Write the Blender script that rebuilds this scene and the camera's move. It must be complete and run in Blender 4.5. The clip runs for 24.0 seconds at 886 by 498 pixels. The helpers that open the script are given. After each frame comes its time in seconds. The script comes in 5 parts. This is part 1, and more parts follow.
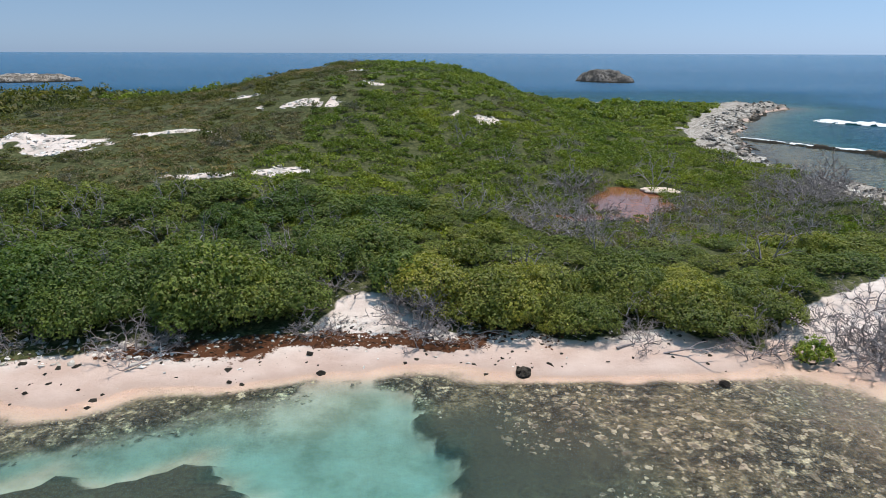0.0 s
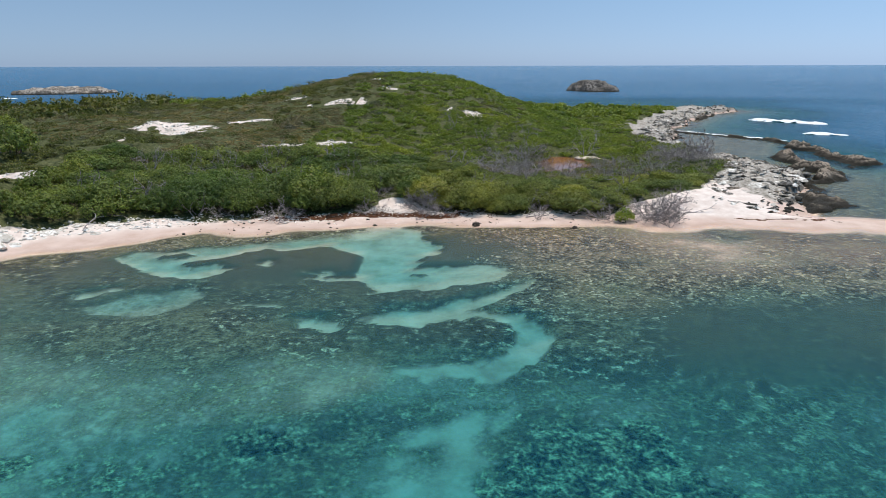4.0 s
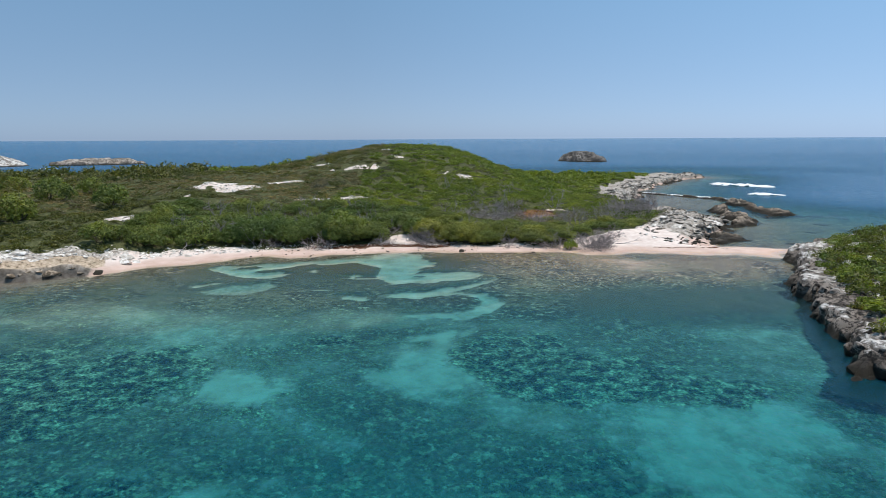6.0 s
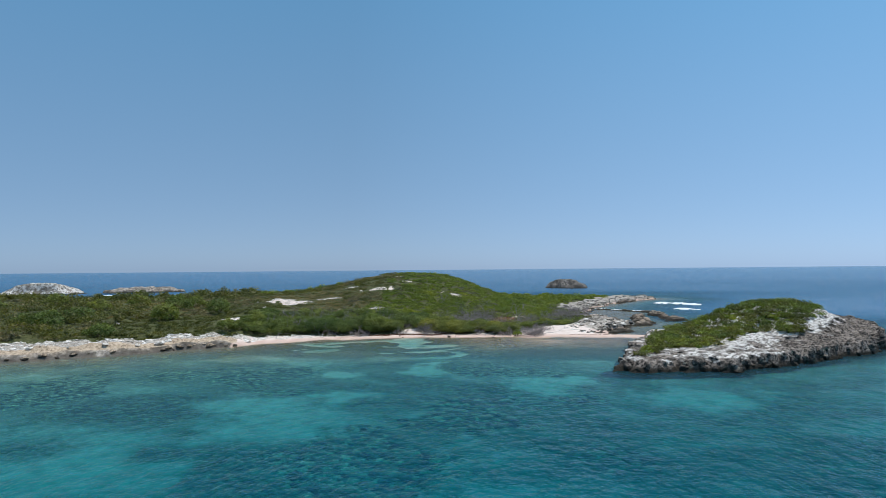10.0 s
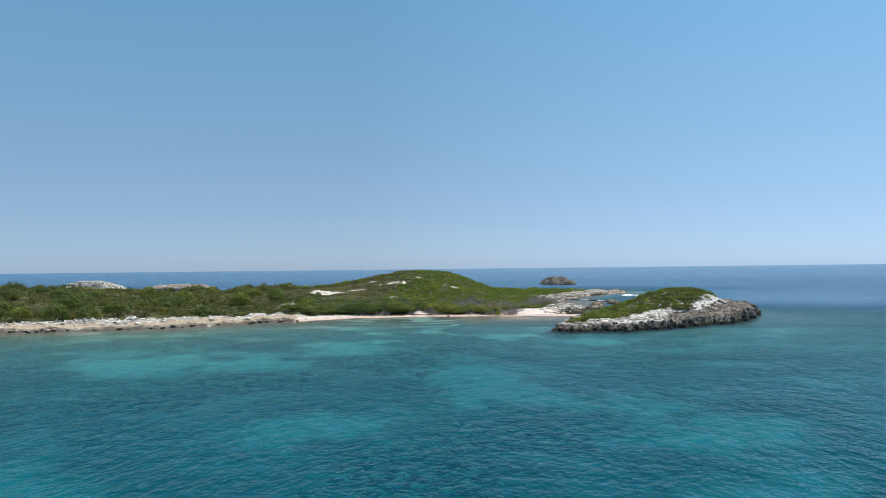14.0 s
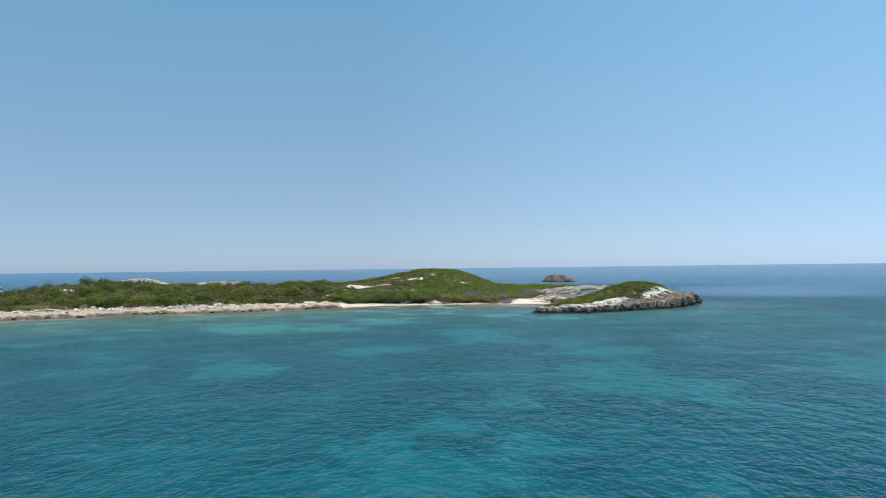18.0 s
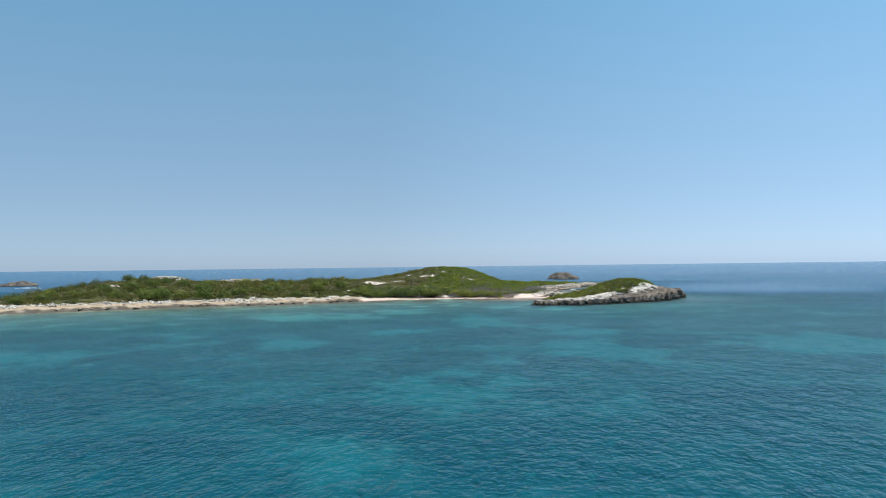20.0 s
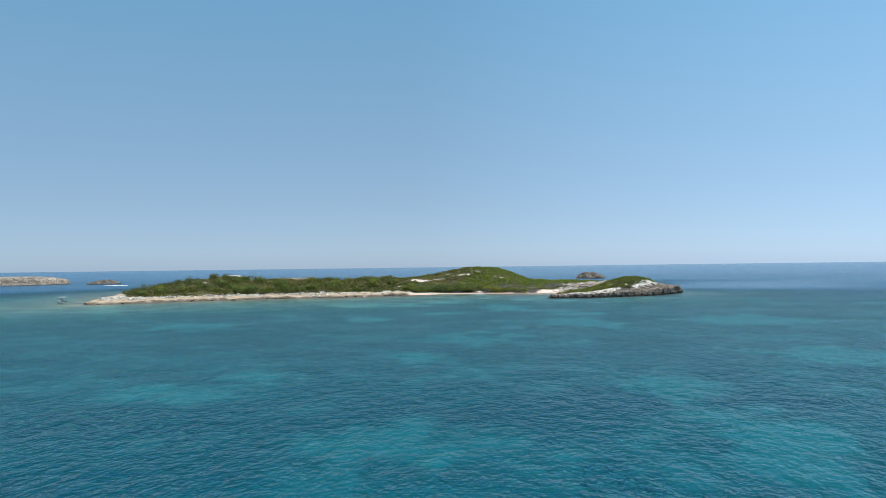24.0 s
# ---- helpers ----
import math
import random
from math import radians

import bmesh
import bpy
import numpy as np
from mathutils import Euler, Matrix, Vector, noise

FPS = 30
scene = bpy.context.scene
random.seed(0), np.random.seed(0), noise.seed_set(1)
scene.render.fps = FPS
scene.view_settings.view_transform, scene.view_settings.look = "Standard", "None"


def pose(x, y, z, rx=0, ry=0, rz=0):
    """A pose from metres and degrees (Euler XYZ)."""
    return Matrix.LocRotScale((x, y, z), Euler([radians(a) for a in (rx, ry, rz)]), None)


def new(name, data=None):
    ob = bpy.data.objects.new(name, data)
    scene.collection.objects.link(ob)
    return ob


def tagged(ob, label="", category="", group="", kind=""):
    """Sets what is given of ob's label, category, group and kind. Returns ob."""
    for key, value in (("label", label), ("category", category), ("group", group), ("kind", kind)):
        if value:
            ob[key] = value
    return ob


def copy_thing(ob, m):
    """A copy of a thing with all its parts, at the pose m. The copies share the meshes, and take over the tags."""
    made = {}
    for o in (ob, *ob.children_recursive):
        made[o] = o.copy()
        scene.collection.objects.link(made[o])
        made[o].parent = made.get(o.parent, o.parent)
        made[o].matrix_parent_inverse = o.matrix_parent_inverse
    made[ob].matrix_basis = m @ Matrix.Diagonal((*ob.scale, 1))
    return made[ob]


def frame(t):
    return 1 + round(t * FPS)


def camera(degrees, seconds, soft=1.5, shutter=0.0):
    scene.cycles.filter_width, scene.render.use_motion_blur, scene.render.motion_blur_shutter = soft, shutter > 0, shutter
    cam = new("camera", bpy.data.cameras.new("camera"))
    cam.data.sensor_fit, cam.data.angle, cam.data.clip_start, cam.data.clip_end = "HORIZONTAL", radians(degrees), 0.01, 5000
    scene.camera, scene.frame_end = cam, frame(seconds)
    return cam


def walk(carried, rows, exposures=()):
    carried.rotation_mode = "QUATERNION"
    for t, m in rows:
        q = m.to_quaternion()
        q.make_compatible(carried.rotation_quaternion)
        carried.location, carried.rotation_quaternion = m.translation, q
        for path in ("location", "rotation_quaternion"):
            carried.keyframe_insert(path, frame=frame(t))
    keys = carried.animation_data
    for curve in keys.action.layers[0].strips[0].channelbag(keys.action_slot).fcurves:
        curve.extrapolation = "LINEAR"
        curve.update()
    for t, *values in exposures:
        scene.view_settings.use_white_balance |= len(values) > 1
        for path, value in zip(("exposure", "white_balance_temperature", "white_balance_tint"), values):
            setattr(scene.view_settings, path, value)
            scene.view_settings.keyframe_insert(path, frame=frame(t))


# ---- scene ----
# ================= camera =================
cam = camera(70.2, 24.0, soft=0.58)
ROWS = [
    (0.0, 0.00, -0.00, 13.50, -0.16, -17.41, 0.19),
    (0.5, -0.04, -1.80, 13.53, -0.17, -17.43, 0.15),
    (1.0, -0.02, -4.25, 13.55, -0.15, -17.44, 0.11),
    (1.5, 0.05, -7.27, 13.57, -0.11, -17.47, 0.07),
    (2.0, 0.17, -10.89, 13.59, -0.04, -17.50, 0.02),
    (2.5, 0.32, -14.80, 13.60, 0.03, -17.51, -0.02),
    (3.0, 0.51, -19.50, 13.60, 0.12, -17.47, -0.06),
    (3.5, 0.73, -24.21, 13.60, 0.20, -17.19, -0.10),
    (4.0, 0.97, -28.91, 13.60, 0.28, -16.35, -0.14),
    (4.5, 1.23, -33.61, 13.59, 0.36, -14.99, -0.18),
    (5.0, 1.51, -38.57, 13.58, 0.44, -13.39, -0.21),
    (5.5, 1.80, -44.09, 13.57, 0.50, -11.73, -0.25),
    (6.0, 2.10, -49.84, 13.55, 0.56, -10.04, -0.28),
    (6.5, 2.41, -55.62, 13.53, 0.62, -8.37, -0.32),
    (7.0, 2.72, -61.61, 13.51, 0.67, -6.71, -0.35),
    (7.5, 3.03, -67.48, 13.48, 0.71, -4.99, -0.38),
    (8.0, 3.33, -73.47, 13.46, 0.75, -3.28, -0.41),
    (8.5, 3.63, -79.48, 13.43, 0.79, -1.55, -0.44),
    (9.0, 3.93, -85.45, 13.40, 0.82, 0.07, -0.47),
    (9.5, 4.22, -91.34, 13.37, 0.86, 1.67, -0.49),
    (10.0, 4.50, -97.17, 13.33, 0.89, 1.74, -0.51),
    (10.5, 4.77, -102.74, 13.30, 0.93, 1.71, -0.54),
    (11.5, 5.28, -114.26, 13.23, 1.02, 1.69, -0.57),
    (12.5, 5.75, -125.78, 13.16, 1.14, 1.68, -0.61),
    (13.0, 5.97, -131.35, 13.12, 1.21, 1.69, -0.62),
    (13.5, 6.19, -137.04, 13.09, 1.29, 1.75, -0.63),
    (14.0, 6.40, -142.96, 13.06, 1.37, 1.66, -0.64),
    (14.5, 6.60, -148.71, 13.02, 1.47, 1.63, -0.65),
    (15.0, 6.80, -154.31, 12.99, 1.57, 1.64, -0.66),
    (15.5, 6.99, -160.13, 12.96, 1.69, 1.62, -0.67),
    (16.0, 7.19, -165.89, 12.93, 1.82, 1.62, -0.67),
    (16.5, 7.39, -171.83, 12.91, 1.96, 1.62, -0.68),
    (17.0, 7.60, -177.59, 12.88, 2.11, 1.62, -0.68),
    (17.5, 7.82, -183.31, 12.86, 2.27, 1.62, -0.68),
    (18.0, 8.06, -189.18, 12.84, 2.44, 1.61, -0.69),
    (18.5, 8.31, -194.97, 12.83, 2.64, 1.58, -0.69),
    (19.5, 8.89, -206.99, 12.81, 3.07, 1.50, -0.69),
    (20.5, 9.59, -219.02, 12.80, 3.60, 1.43, -0.69),
    (21.0, 10.00, -225.09, 12.80, 3.90, 1.52, -0.69),
    (21.5, 10.46, -231.15, 12.81, 4.24, 1.50, -0.69),
    (22.0, 10.97, -237.09, 12.82, 4.63, 1.49, -0.70),
    (22.5, 11.54, -242.99, 12.84, 5.06, 1.50, -0.70),
    (23.0, 12.18, -248.87, 12.86, 5.55, 1.54, -0.71),
    (23.5, 12.90, -254.72, 12.88, 6.11, 1.50, -0.71),
    (24.0, 13.69, -260.36, 12.92, 6.75, 1.50, -0.72),
]
walk(cam, [(t, Matrix.Translation((x, y, z)) @ pose(0, 0, 0, 90 + pitch, 0, yaw) @ pose(0, 0, 0, 0, 0, roll)) for t, x, y, z, yaw, pitch, roll in ROWS],
     exposures=[(0.0, 0.0, 6450, 11), (6.0, -0.03, 6450, 11), (8.0, -0.08, 6350, 10), (10.0, -0.10, 6250, 9), (13.0, 0.06, 6500, 8), (17.0, 0.22, 6850, 8), (24.0, 0.22, 6900, 8)])

# ================= light =================
SUN_EL, SUN_AZ = 77.0, 48.0          # degrees; azimuth from +y towards +x
world = bpy.data.worlds.new("sky")
scene.world = world
world.use_nodes = True
wn = world.node_tree
wn.nodes.clear()
sky = wn.nodes.new("ShaderNodeTexSky")
sky.sky_type, sky.sun_disc = "NISHITA", False
sky.sun_elevation, sky.sun_rotation = radians(SUN_EL), radians(SUN_AZ)
sky.air_density, sky.dust_density, sky.ozone_density = 0.3, 1.0, 10.0
bg = wn.nodes.new("ShaderNodeBackground")
bg.inputs["Strength"].default_value = 0.1
wo = wn.nodes.new("ShaderNodeOutputWorld")
tone = wn.nodes.new("ShaderNodeMix")
tone.data_type, tone.blend_type = "RGBA", "MULTIPLY"
tone.inputs[0].default_value = 1.0
tone.inputs[7].default_value = (1.0, 0.70, 0.40, 1)
wn.links.new(sky.outputs[0], tone.inputs[6])
haze = wn.nodes.new("ShaderNodeMix")          # even blue of the sea haze
haze.data_type, haze.blend_type = "RGBA", "ADD"
haze.inputs[0].default_value = 1.0
way = wn.nodes.new("ShaderNodeTexCoord")
axes = wn.nodes.new("ShaderNodeSeparateXYZ")
wn.links.new(way.outputs["Generated"], axes.inputs[0])
low = wn.nodes.new("ShaderNodeMapRange")      # thicker towards the horizon
low.inputs["From Min"].default_value, low.inputs["From Max"].default_value = 0.5, 0.0
wn.links.new(axes.outputs["Z"], low.inputs["Value"])
tint = wn.nodes.new("ShaderNodeMix")
tint.data_type = "RGBA"
tint.inputs[6].default_value, tint.inputs[7].default_value = (0.62, 2.5, 4.75, 1), (1.8, 3.05, 4.8, 1)
wn.links.new(low.outputs[0], tint.inputs[0])
side = wn.nodes.new("ShaderNodeVectorMath")   # brighter on the sun's side
side.operation = "DOT_PRODUCT"
side.inputs[1].default_value = (math.sin(radians(75)), math.cos(radians(75)), 0)
wn.links.new(way.outputs["Generated"], side.inputs[0])
glow = wn.nodes.new("ShaderNodeMapRange")
glow.inputs["From Min"].default_value, glow.inputs["From Max"].default_value = 0.1, 0.9
glow.inputs["To Min"].default_value, glow.inputs["To Max"].default_value = 0.97, 1.5
wn.links.new(side.outputs["Value"], glow.inputs["Value"])
veil = wn.nodes.new("ShaderNodeVectorMath")
veil.operation = "SCALE"
wn.links.new(tint.outputs[2], veil.inputs[0])
wn.links.new(glow.outputs[0], veil.inputs["Scale"])
wn.links.new(veil.outputs[0], haze.inputs[7])
wn.links.new(tone.outputs[2], haze.inputs[6])
wn.links.new(haze.outputs[2], bg.inputs["Color"])
wn.links.new(bg.outputs[0], wo.inputs["Surface"])
sun_data = bpy.data.lights.new("sun", "SUN")
sun_data.energy, sun_data.angle, sun_data.color = 3.9, radians(0.53), (1.0, 0.94, 0.86)
sun = new("sun", sun_data)
sun.rotation_euler = (radians(90 - SUN_EL), 0, radians(180 - SUN_AZ))


# ================= number helpers =================
def hash2(i, j, s):
    v = np.sin(i * 127.1 + j * 311.7 + s * 74.7) * 43758.5453
    return v - np.floor(v)


def vnoise(x, y, s=0):
    i, j = np.floor(x), np.floor(y)
    u, v = x - i, y - j
    u, v = u * u * (3 - 2 * u), v * v * (3 - 2 * v)
    a, b = hash2(i, j, s), hash2(i + 1, j, s)
    c, d = hash2(i, j + 1, s), hash2(i + 1, j + 1, s)
    return (a + (b - a) * u) * (1 - v) + (c + (d - c) * u) * v


def fbm(x, y, s=0, n=4):
    """Layered noise, about -1 to 1."""
    t, amp, tot = 0.0, 1.0, 0.0
    for k in range(n):
        t = t + amp * (vnoise(x * 2 ** k + 13.7 * k, y * 2 ** k - 7.1 * k, s + k) * 2 - 1)
        tot += amp
        amp *= 0.5
    return t / tot * 1.6


def ridged(x, y, s=0, n=4):
    t, amp, tot = 0.0, 1.0, 0.0
    for k in range(n):
        t = t + amp * (1 - np.abs(vnoise(x * 2 ** k + 5.3 * k, y * 2 ** k + 9.1 * k, s + k) * 2 - 1))
        tot += amp
        amp *= 0.5
    return t / tot


def smooth(a, b, x):
    t = np.clip((x - a) / (b - a), 0, 1)
    return t * t * (3 - 2 * t)


def inside_distance(x, y, poly):
    """Signed distance to a closed outline, positive inside."""
    x, y = np.asarray(x, float), np.asarray(y, float)
    best = np.full(x.shape, 1e9)
    odd = np.zeros(x.shape, bool)
    n = len(poly)
    for k in range(n):
        (ax, ay), (bx, by) = poly[k], poly[(k + 1) % n]
        dx, dy = bx - ax, by - ay
        t = np.clip(((x - ax) * dx + (y - ay) * dy) / (dx * dx + dy * dy), 0, 1)
        best = np.minimum(best, (x - ax - t * dx) ** 2 + (y - ay - t * dy) ** 2)
        if ay != by:
            odd ^= ((ay > y) != (by > y)) & (x < (bx - ax) * (y - ay) / (by - ay) + ax)
    return np.where(odd, 1, -1) * np.sqrt(best)


def blob(x, y, cx, cy, rx, ry, turn=0.0, wob=0.25, s=0):
    """1 in the middle of a patch, 0 on its uneven rim, negative outside."""
    c, d = math.cos(radians(turn)), math.sin(radians(turn))
    u, v = ((x - cx) * c + (y - cy) * d) / rx, (-(x - cx) * d + (y - cy) * c) / ry
    return 1 - np.sqrt(u * u + v * v) + wob * fbm(x / (0.5 * min(rx, ry) + 0.5), y / (0.5 * min(rx, ry) + 0.5), s, 3)


# ================= plan =================
COAST = [(-144, -45), (-121, -29), (-107, -23), (-96, -16), (-83, -9), (-62, -4), (-47, 4), (-33, 13.6), (-24.6, 19.6),
         (-17.4, 22.3), (-11, 23.5), (0, 24.8), (16, 25), (24, 24), (32, 22.3), (40, 22), (42, 23.8), (35, 28), (37.5, 37), (45, 48),
         (43, 58), (39, 64), (39, 75), (42, 88), (50, 110), (68, 140), (86, 162), (85, 167), (74, 164), (62, 158),
         (25, 168), (-40, 170), (-100, 165), (-150, 150), (-185, 110), (-192, 60), (-172, 10)]
SCRUB = [(-141, -28), (-120, -17), (-96, -6), (-80, 1), (-60, 6), (-46, 13), (-35, 20), (-27, 24.5), (-18, 26), (-10, 27),
         (-7.2, 27.8), (-6.3, 29.8), (-5.2, 31.2), (-3.6, 32.2), (-2.3, 31.6), (-1.4, 30.2), (-0.6, 29.0), (1.4, 27.8), (4, 27.5), (10, 27.5), (15.3, 27.3), (17.6, 30.2), (21.8, 32.0), (26.5, 34.5), (30, 40),
         (35, 47), (37, 58), (36, 66), (35, 76), (34, 88), (38, 102), (47, 120), (57, 138), (65, 151), (50, 157), (25, 161),
         (-40, 163), (-100, 158), (-147, 144), (-178, 108), (-184, 60), (-165, 10)]
# bare limestone in the scrub: x, y, half sizes, turn
BARE = [(-37, 57, 5.5, 3.0, 10), (-27, 62, 4, 0.8, 10), (-15, 72, 4.5, 1.2, 5), (-13, 52, 3.0, 1.5, 20), (-19, 50, 3, 0.8, 10), (4, 73, 3.5, 1.2, 10),
        (-9, 80, 1.6, 1, 0), (-143, 43, 5, 2.5, 0), (-63, 28, 3.5, 1.5, 10), (-41, 32, 2.2, 1, 0), (-24, 78, 2, 1, 0), (-12, 90, 1.6, 0.9, 0)]


def coast(x, y):
    return inside_distance(x + 1.3 * fbm(x / 5, y / 5, 3, 3), y + 1.3 * fbm(x / 5, y / 5, 8, 3), COAST)


def bare(x, y):
    m = np.full(np.shape(x), -1.0)
    for k, (cx, cy, rx, ry, tn) in enumerate(BARE):
        m = np.maximum(m, blob(x, y, cx, cy, rx, ry, tn, 0.6, 20 + k))
    return m + 0.45 * np.where(m > -0.6, fbm(x / 1.6, y / 1.1, 48, 3), 0) - 0.12


def pond(x, y):
    return np.maximum(blob(x, y, 16.3, 54.0, 3.3, 5.4, -12, 0.2, 41), blob(x, y, 10.2, 48.2, 3.6, 0.9, 8, 0.2, 42))


def scrub(x, y):
    """Above 0 where shrubs stand."""
    s = inside_distance(x + 1.2 * fbm(x / 4, y / 4, 13, 3), y + 1.2 * fbm(x / 4, y / 4, 18, 3), SCRUB)
    return np.minimum(s, np.minimum(-2 * bare(x, y), -4 * pond(x, y)))


def ledgy(x, y):
    """1 where the shore is a rock ledge, 0 where it is a beach."""
    west = smooth(-32, -36, x) * smooth(120, 90, y)
    east = smooth(31, 37, x + 0.25 * (y - 30)) * smooth(29.5, 34, y)
    return np.maximum(west, np.maximum(east, smooth(95, 110, y)))


def land(x, y, d):
    beach = 0.10 * np.clip(d, 0, 9) + 0.35 * smooth(5, 12, d)
    ledge = (0.80 * smooth(-0.1, 0.5, d) + 0.55 * smooth(2.0, 2.8, d)) * (1 + 0.4 * fbm(x / 3, y / 3, 5, 4)) + 0.25 * ridged(x / 1.5, y / 1.5, 4, 3)
    k = ledgy(x, y)
    z = beach * (1 - k) + ledge * k
    inner = smooth(3, 26, d)
    hills = (7.9 * np.exp(-(((x + 6) / np.where(x > -6, 21.5, 27.5)) ** 2 + ((y - 101) / 38) ** 2) ** 1.35) + 2.6 * np.exp(-((x + 45) / 50) ** 2 - ((y - 110) / 40) ** 2)
             + 2.2 * np.exp(-((x + 38) / 26) ** 2 - ((y - 62) / 22) ** 2) + 4.6 * np.exp(-((x + 152) / 26) ** 2 - ((y - 70) / 40) ** 2)
             + 2.0 * np.exp(-((x + 100) / 40) ** 2 - ((y - 60) / 45) ** 2))
    hills = hills - 1.5 * np.exp(-((x - 18) / 15) ** 2 - ((y - 49) / 13) ** 2)
    z = z + inner * (hills + 0.7 + 0.5 * fbm(x / 14, y / 14, 6, 4))
    p = smooth(-0.5, 0.0, pond(x, y))
    return z * (1 - p) + (1.02 - 0.6 * smooth(-0.1, 0.3, pond(x, y))) * p


def seabed(x, y, d):
    o = np.maximum(-d, 0)
    z = -(0.18 * smooth(0.0, 1.6, o) + 0.085 * np.minimum(o, 10) + 0.045 * np.clip(o - 10, 0, 30) + 0.065 * np.clip(o - 40, 0, 50) + 0.006 * np.clip(o - 90, 0, 600))
    flat = np.maximum(smooth(-0.3, 0.5, blob(x, y, 15, 15, 15, 10, -10, 0.3, 55)), smooth(-0.3, 0.3, blob(x, y, 31, 16, 9, 6, -20, 0.3, 56)))
    z = np.where(y < 60, z * (1 - 0.8 * flat), z)
    cover, coral, grass, shoal, near = bed_cover(x, y, d)
    z = z * (1 - 0.34 * near * smooth(-14, -2, y))
    z = z - (0.5 * smooth(0.3, 2.2, o) + 0.4 * smooth(2.2, 5, o)) * (1 - cover) * (1 - flat) * near
    z = z * (1 - 0.3 * shoal)
    z = z + coral * 0.55 * (ridged(x / 2.2, y / 2.2, 44, 4) - 0.5) * smooth(-75, -40, y) * smooth(90, 60, x)
    pool = smooth(-0.2, 0.4, blob(x, y, 50, 84, 13, 20, -20, 0.2, 57))
    z = z * (1 - 0.6 * pool)
    z = z - 0.10 * np.clip(o - 6, 0, 110) * smooth(-70, 190, y + 0.1 * np.abs(x)) * (1 - pool)
    z = z - 0.26 * np.clip(o - 3, 0, 40) * smooth(-0.3, 0.6, blob(x, y, 105, 125, 85, 75, 0, 0.1, 58)) * (1 - pool)
    return z + 0.08 * fbm(x / 2, y / 2, 9, 4) * smooth(0, 6, o)


def ground_z(x, y):
    x, y = np.asarray(x, float), np.asarray(y, float)
    d = coast(x, y)
    z, up = np.zeros(d.shape), d > 0
    if up.any():
        z[up] = land(x[up], y[up], d[up])
    if not up.all():
        z[~up] = seabed(x[~up], y[~up], d[~up])
    return z, d


# cover of the sea bed. Clean sand of the beach pool, an outline:
POOL = [(-1.6, 23.9), (-0.6, 20.7), (0.8, 19.0), (0.2, 16.6), (-1.6, 15.6), (-0.2, 15.0), (-2.2, 13.2), (1.4, 14.0), (4.8, 13.9), (5.6, 12.6), (4.9, 11.4), (2.7, 10.4), (-3.3, 9.4),
        (-4.6, 11.0), (-9.5, 11.3), (-4.9, 12.2), (-4.7, 14.9), (-5.6, 16.9), (-8.9, 18.8), (-11.2, 17.7), (-12.6, 18.3), (-15.4, 16.5), (-16.5, 14.8), (-14.1, 13.4), (-15.1, 12.0),
        (-18.8, 11.6), (-24, 15.5), (-18.6, 18.3), (-12.9, 20.2), (-5.9, 23.6)]
# a thinly overgrown window west of it, and the pale rubble shoal
WINDOW = [(-21.2, 6.0), (-18.5, 8.6), (-15.3, 9.9), (-13.8, 8.4), (-14.6, 6.4), (-18.7, 5.0)]
SHOAL = [(-30, 2.5), (-19.4, 3.6), (-16.5, 5.2), (-11.6, 6.0), (-8.2, 2.6), (-4.6, 1.6), (-1.5, -1.6), (-1.7, -4), (-5, -6.5), (-13, -8), (-24, -8), (-34, -4)]
# the two curved sand streaks: points and half widths
STREAKS = [[(7.0, 11.0, 0.15), (4.6, 8.6, 0.5), (1.6, 6.6, 0.9), (-1.0, 5.2, 1.1), (-3.6, 4.7, 0.4)],
           [(3.0, 5.8, 0.3), (5.0, 4.9, 0.8), (6.0, 3.2, 0.95), (5.2, 0.9, 0.9), (3.0, -0.9, 0.8), (-1.2, -0.9, 0.4)],
           [(-5.8, 4.0, 0.5), (-7.4, 4.4, 0.4)], [(-9.0, 6.9, 0.1), (-11.5, 6.6, 0.35)],
           [(-12.6, 14.5, 0.25), (-11.6, 14.8, 0.35)], [(-9.0, 12.6, 0.15), (-7.0, 12.5, 0.3)], [(-10.6, 15.6, 0.1), (-10.1, 15.7, 0.15)], [(-22, 8.4, 0.5), (-19.5, 9.6, 0.2)]]
# sand and dark beds of the open bay: x, y, half sizes, turn
SANDS = [(0.2, -11, 3.4, 4.2, 10), (1.5, -5.6, 2.2, 0.8, 20), (-10.4, -14.7, 2.4, 2.0, 0), (14.6, -23.6, 3.2, 3.6, 0), (-8, -27, 3.4, 3.0, 0), (-15, -32, 7, 3.6, 10),
         (-11, -38, 8, 8, 20), (-24, -51, 8, 7, 0), (16.5, -20, 5, 4, 0), (32, -30, 7, 5, 0), (-8.4, -85.6, 7.5, 4.5, 0), (-38, -53, 11, 8, 10), (31.4, -88, 8, 6, 0),
         (23.8, -77, 5, 6, 0), (10, -66, 6.5, 11, 20), (28.5, -111, 7.5, 13, 10), (-24, -104, 6, 7, 0), (12.7, -121, 3, 2.6, 0), (5.4, -132, 3.4, 2.4, 0), (0.7, -137, 3.4, 2.4, 0),
         (13, -137, 3.4, 2.2, 0), (4.8, -146, 7, 6, 0), (-1, -166, 4, 6, 0), (32, -183, 6, 5, 0), (-19, -182, 6, 4.5, 0), (-26, -192, 8, 4.6, 5), (2.2, -207, 8, 6.5, 0), (31, -189, 4, 5, 0),
         (35, -207, 5.5, 11, 0), (-62, -120, 14, 8, 0), (66, -105, 16, 10, 0), (62, -160, 14, 8, 0), (-70, -200, 16, 8, 0)]
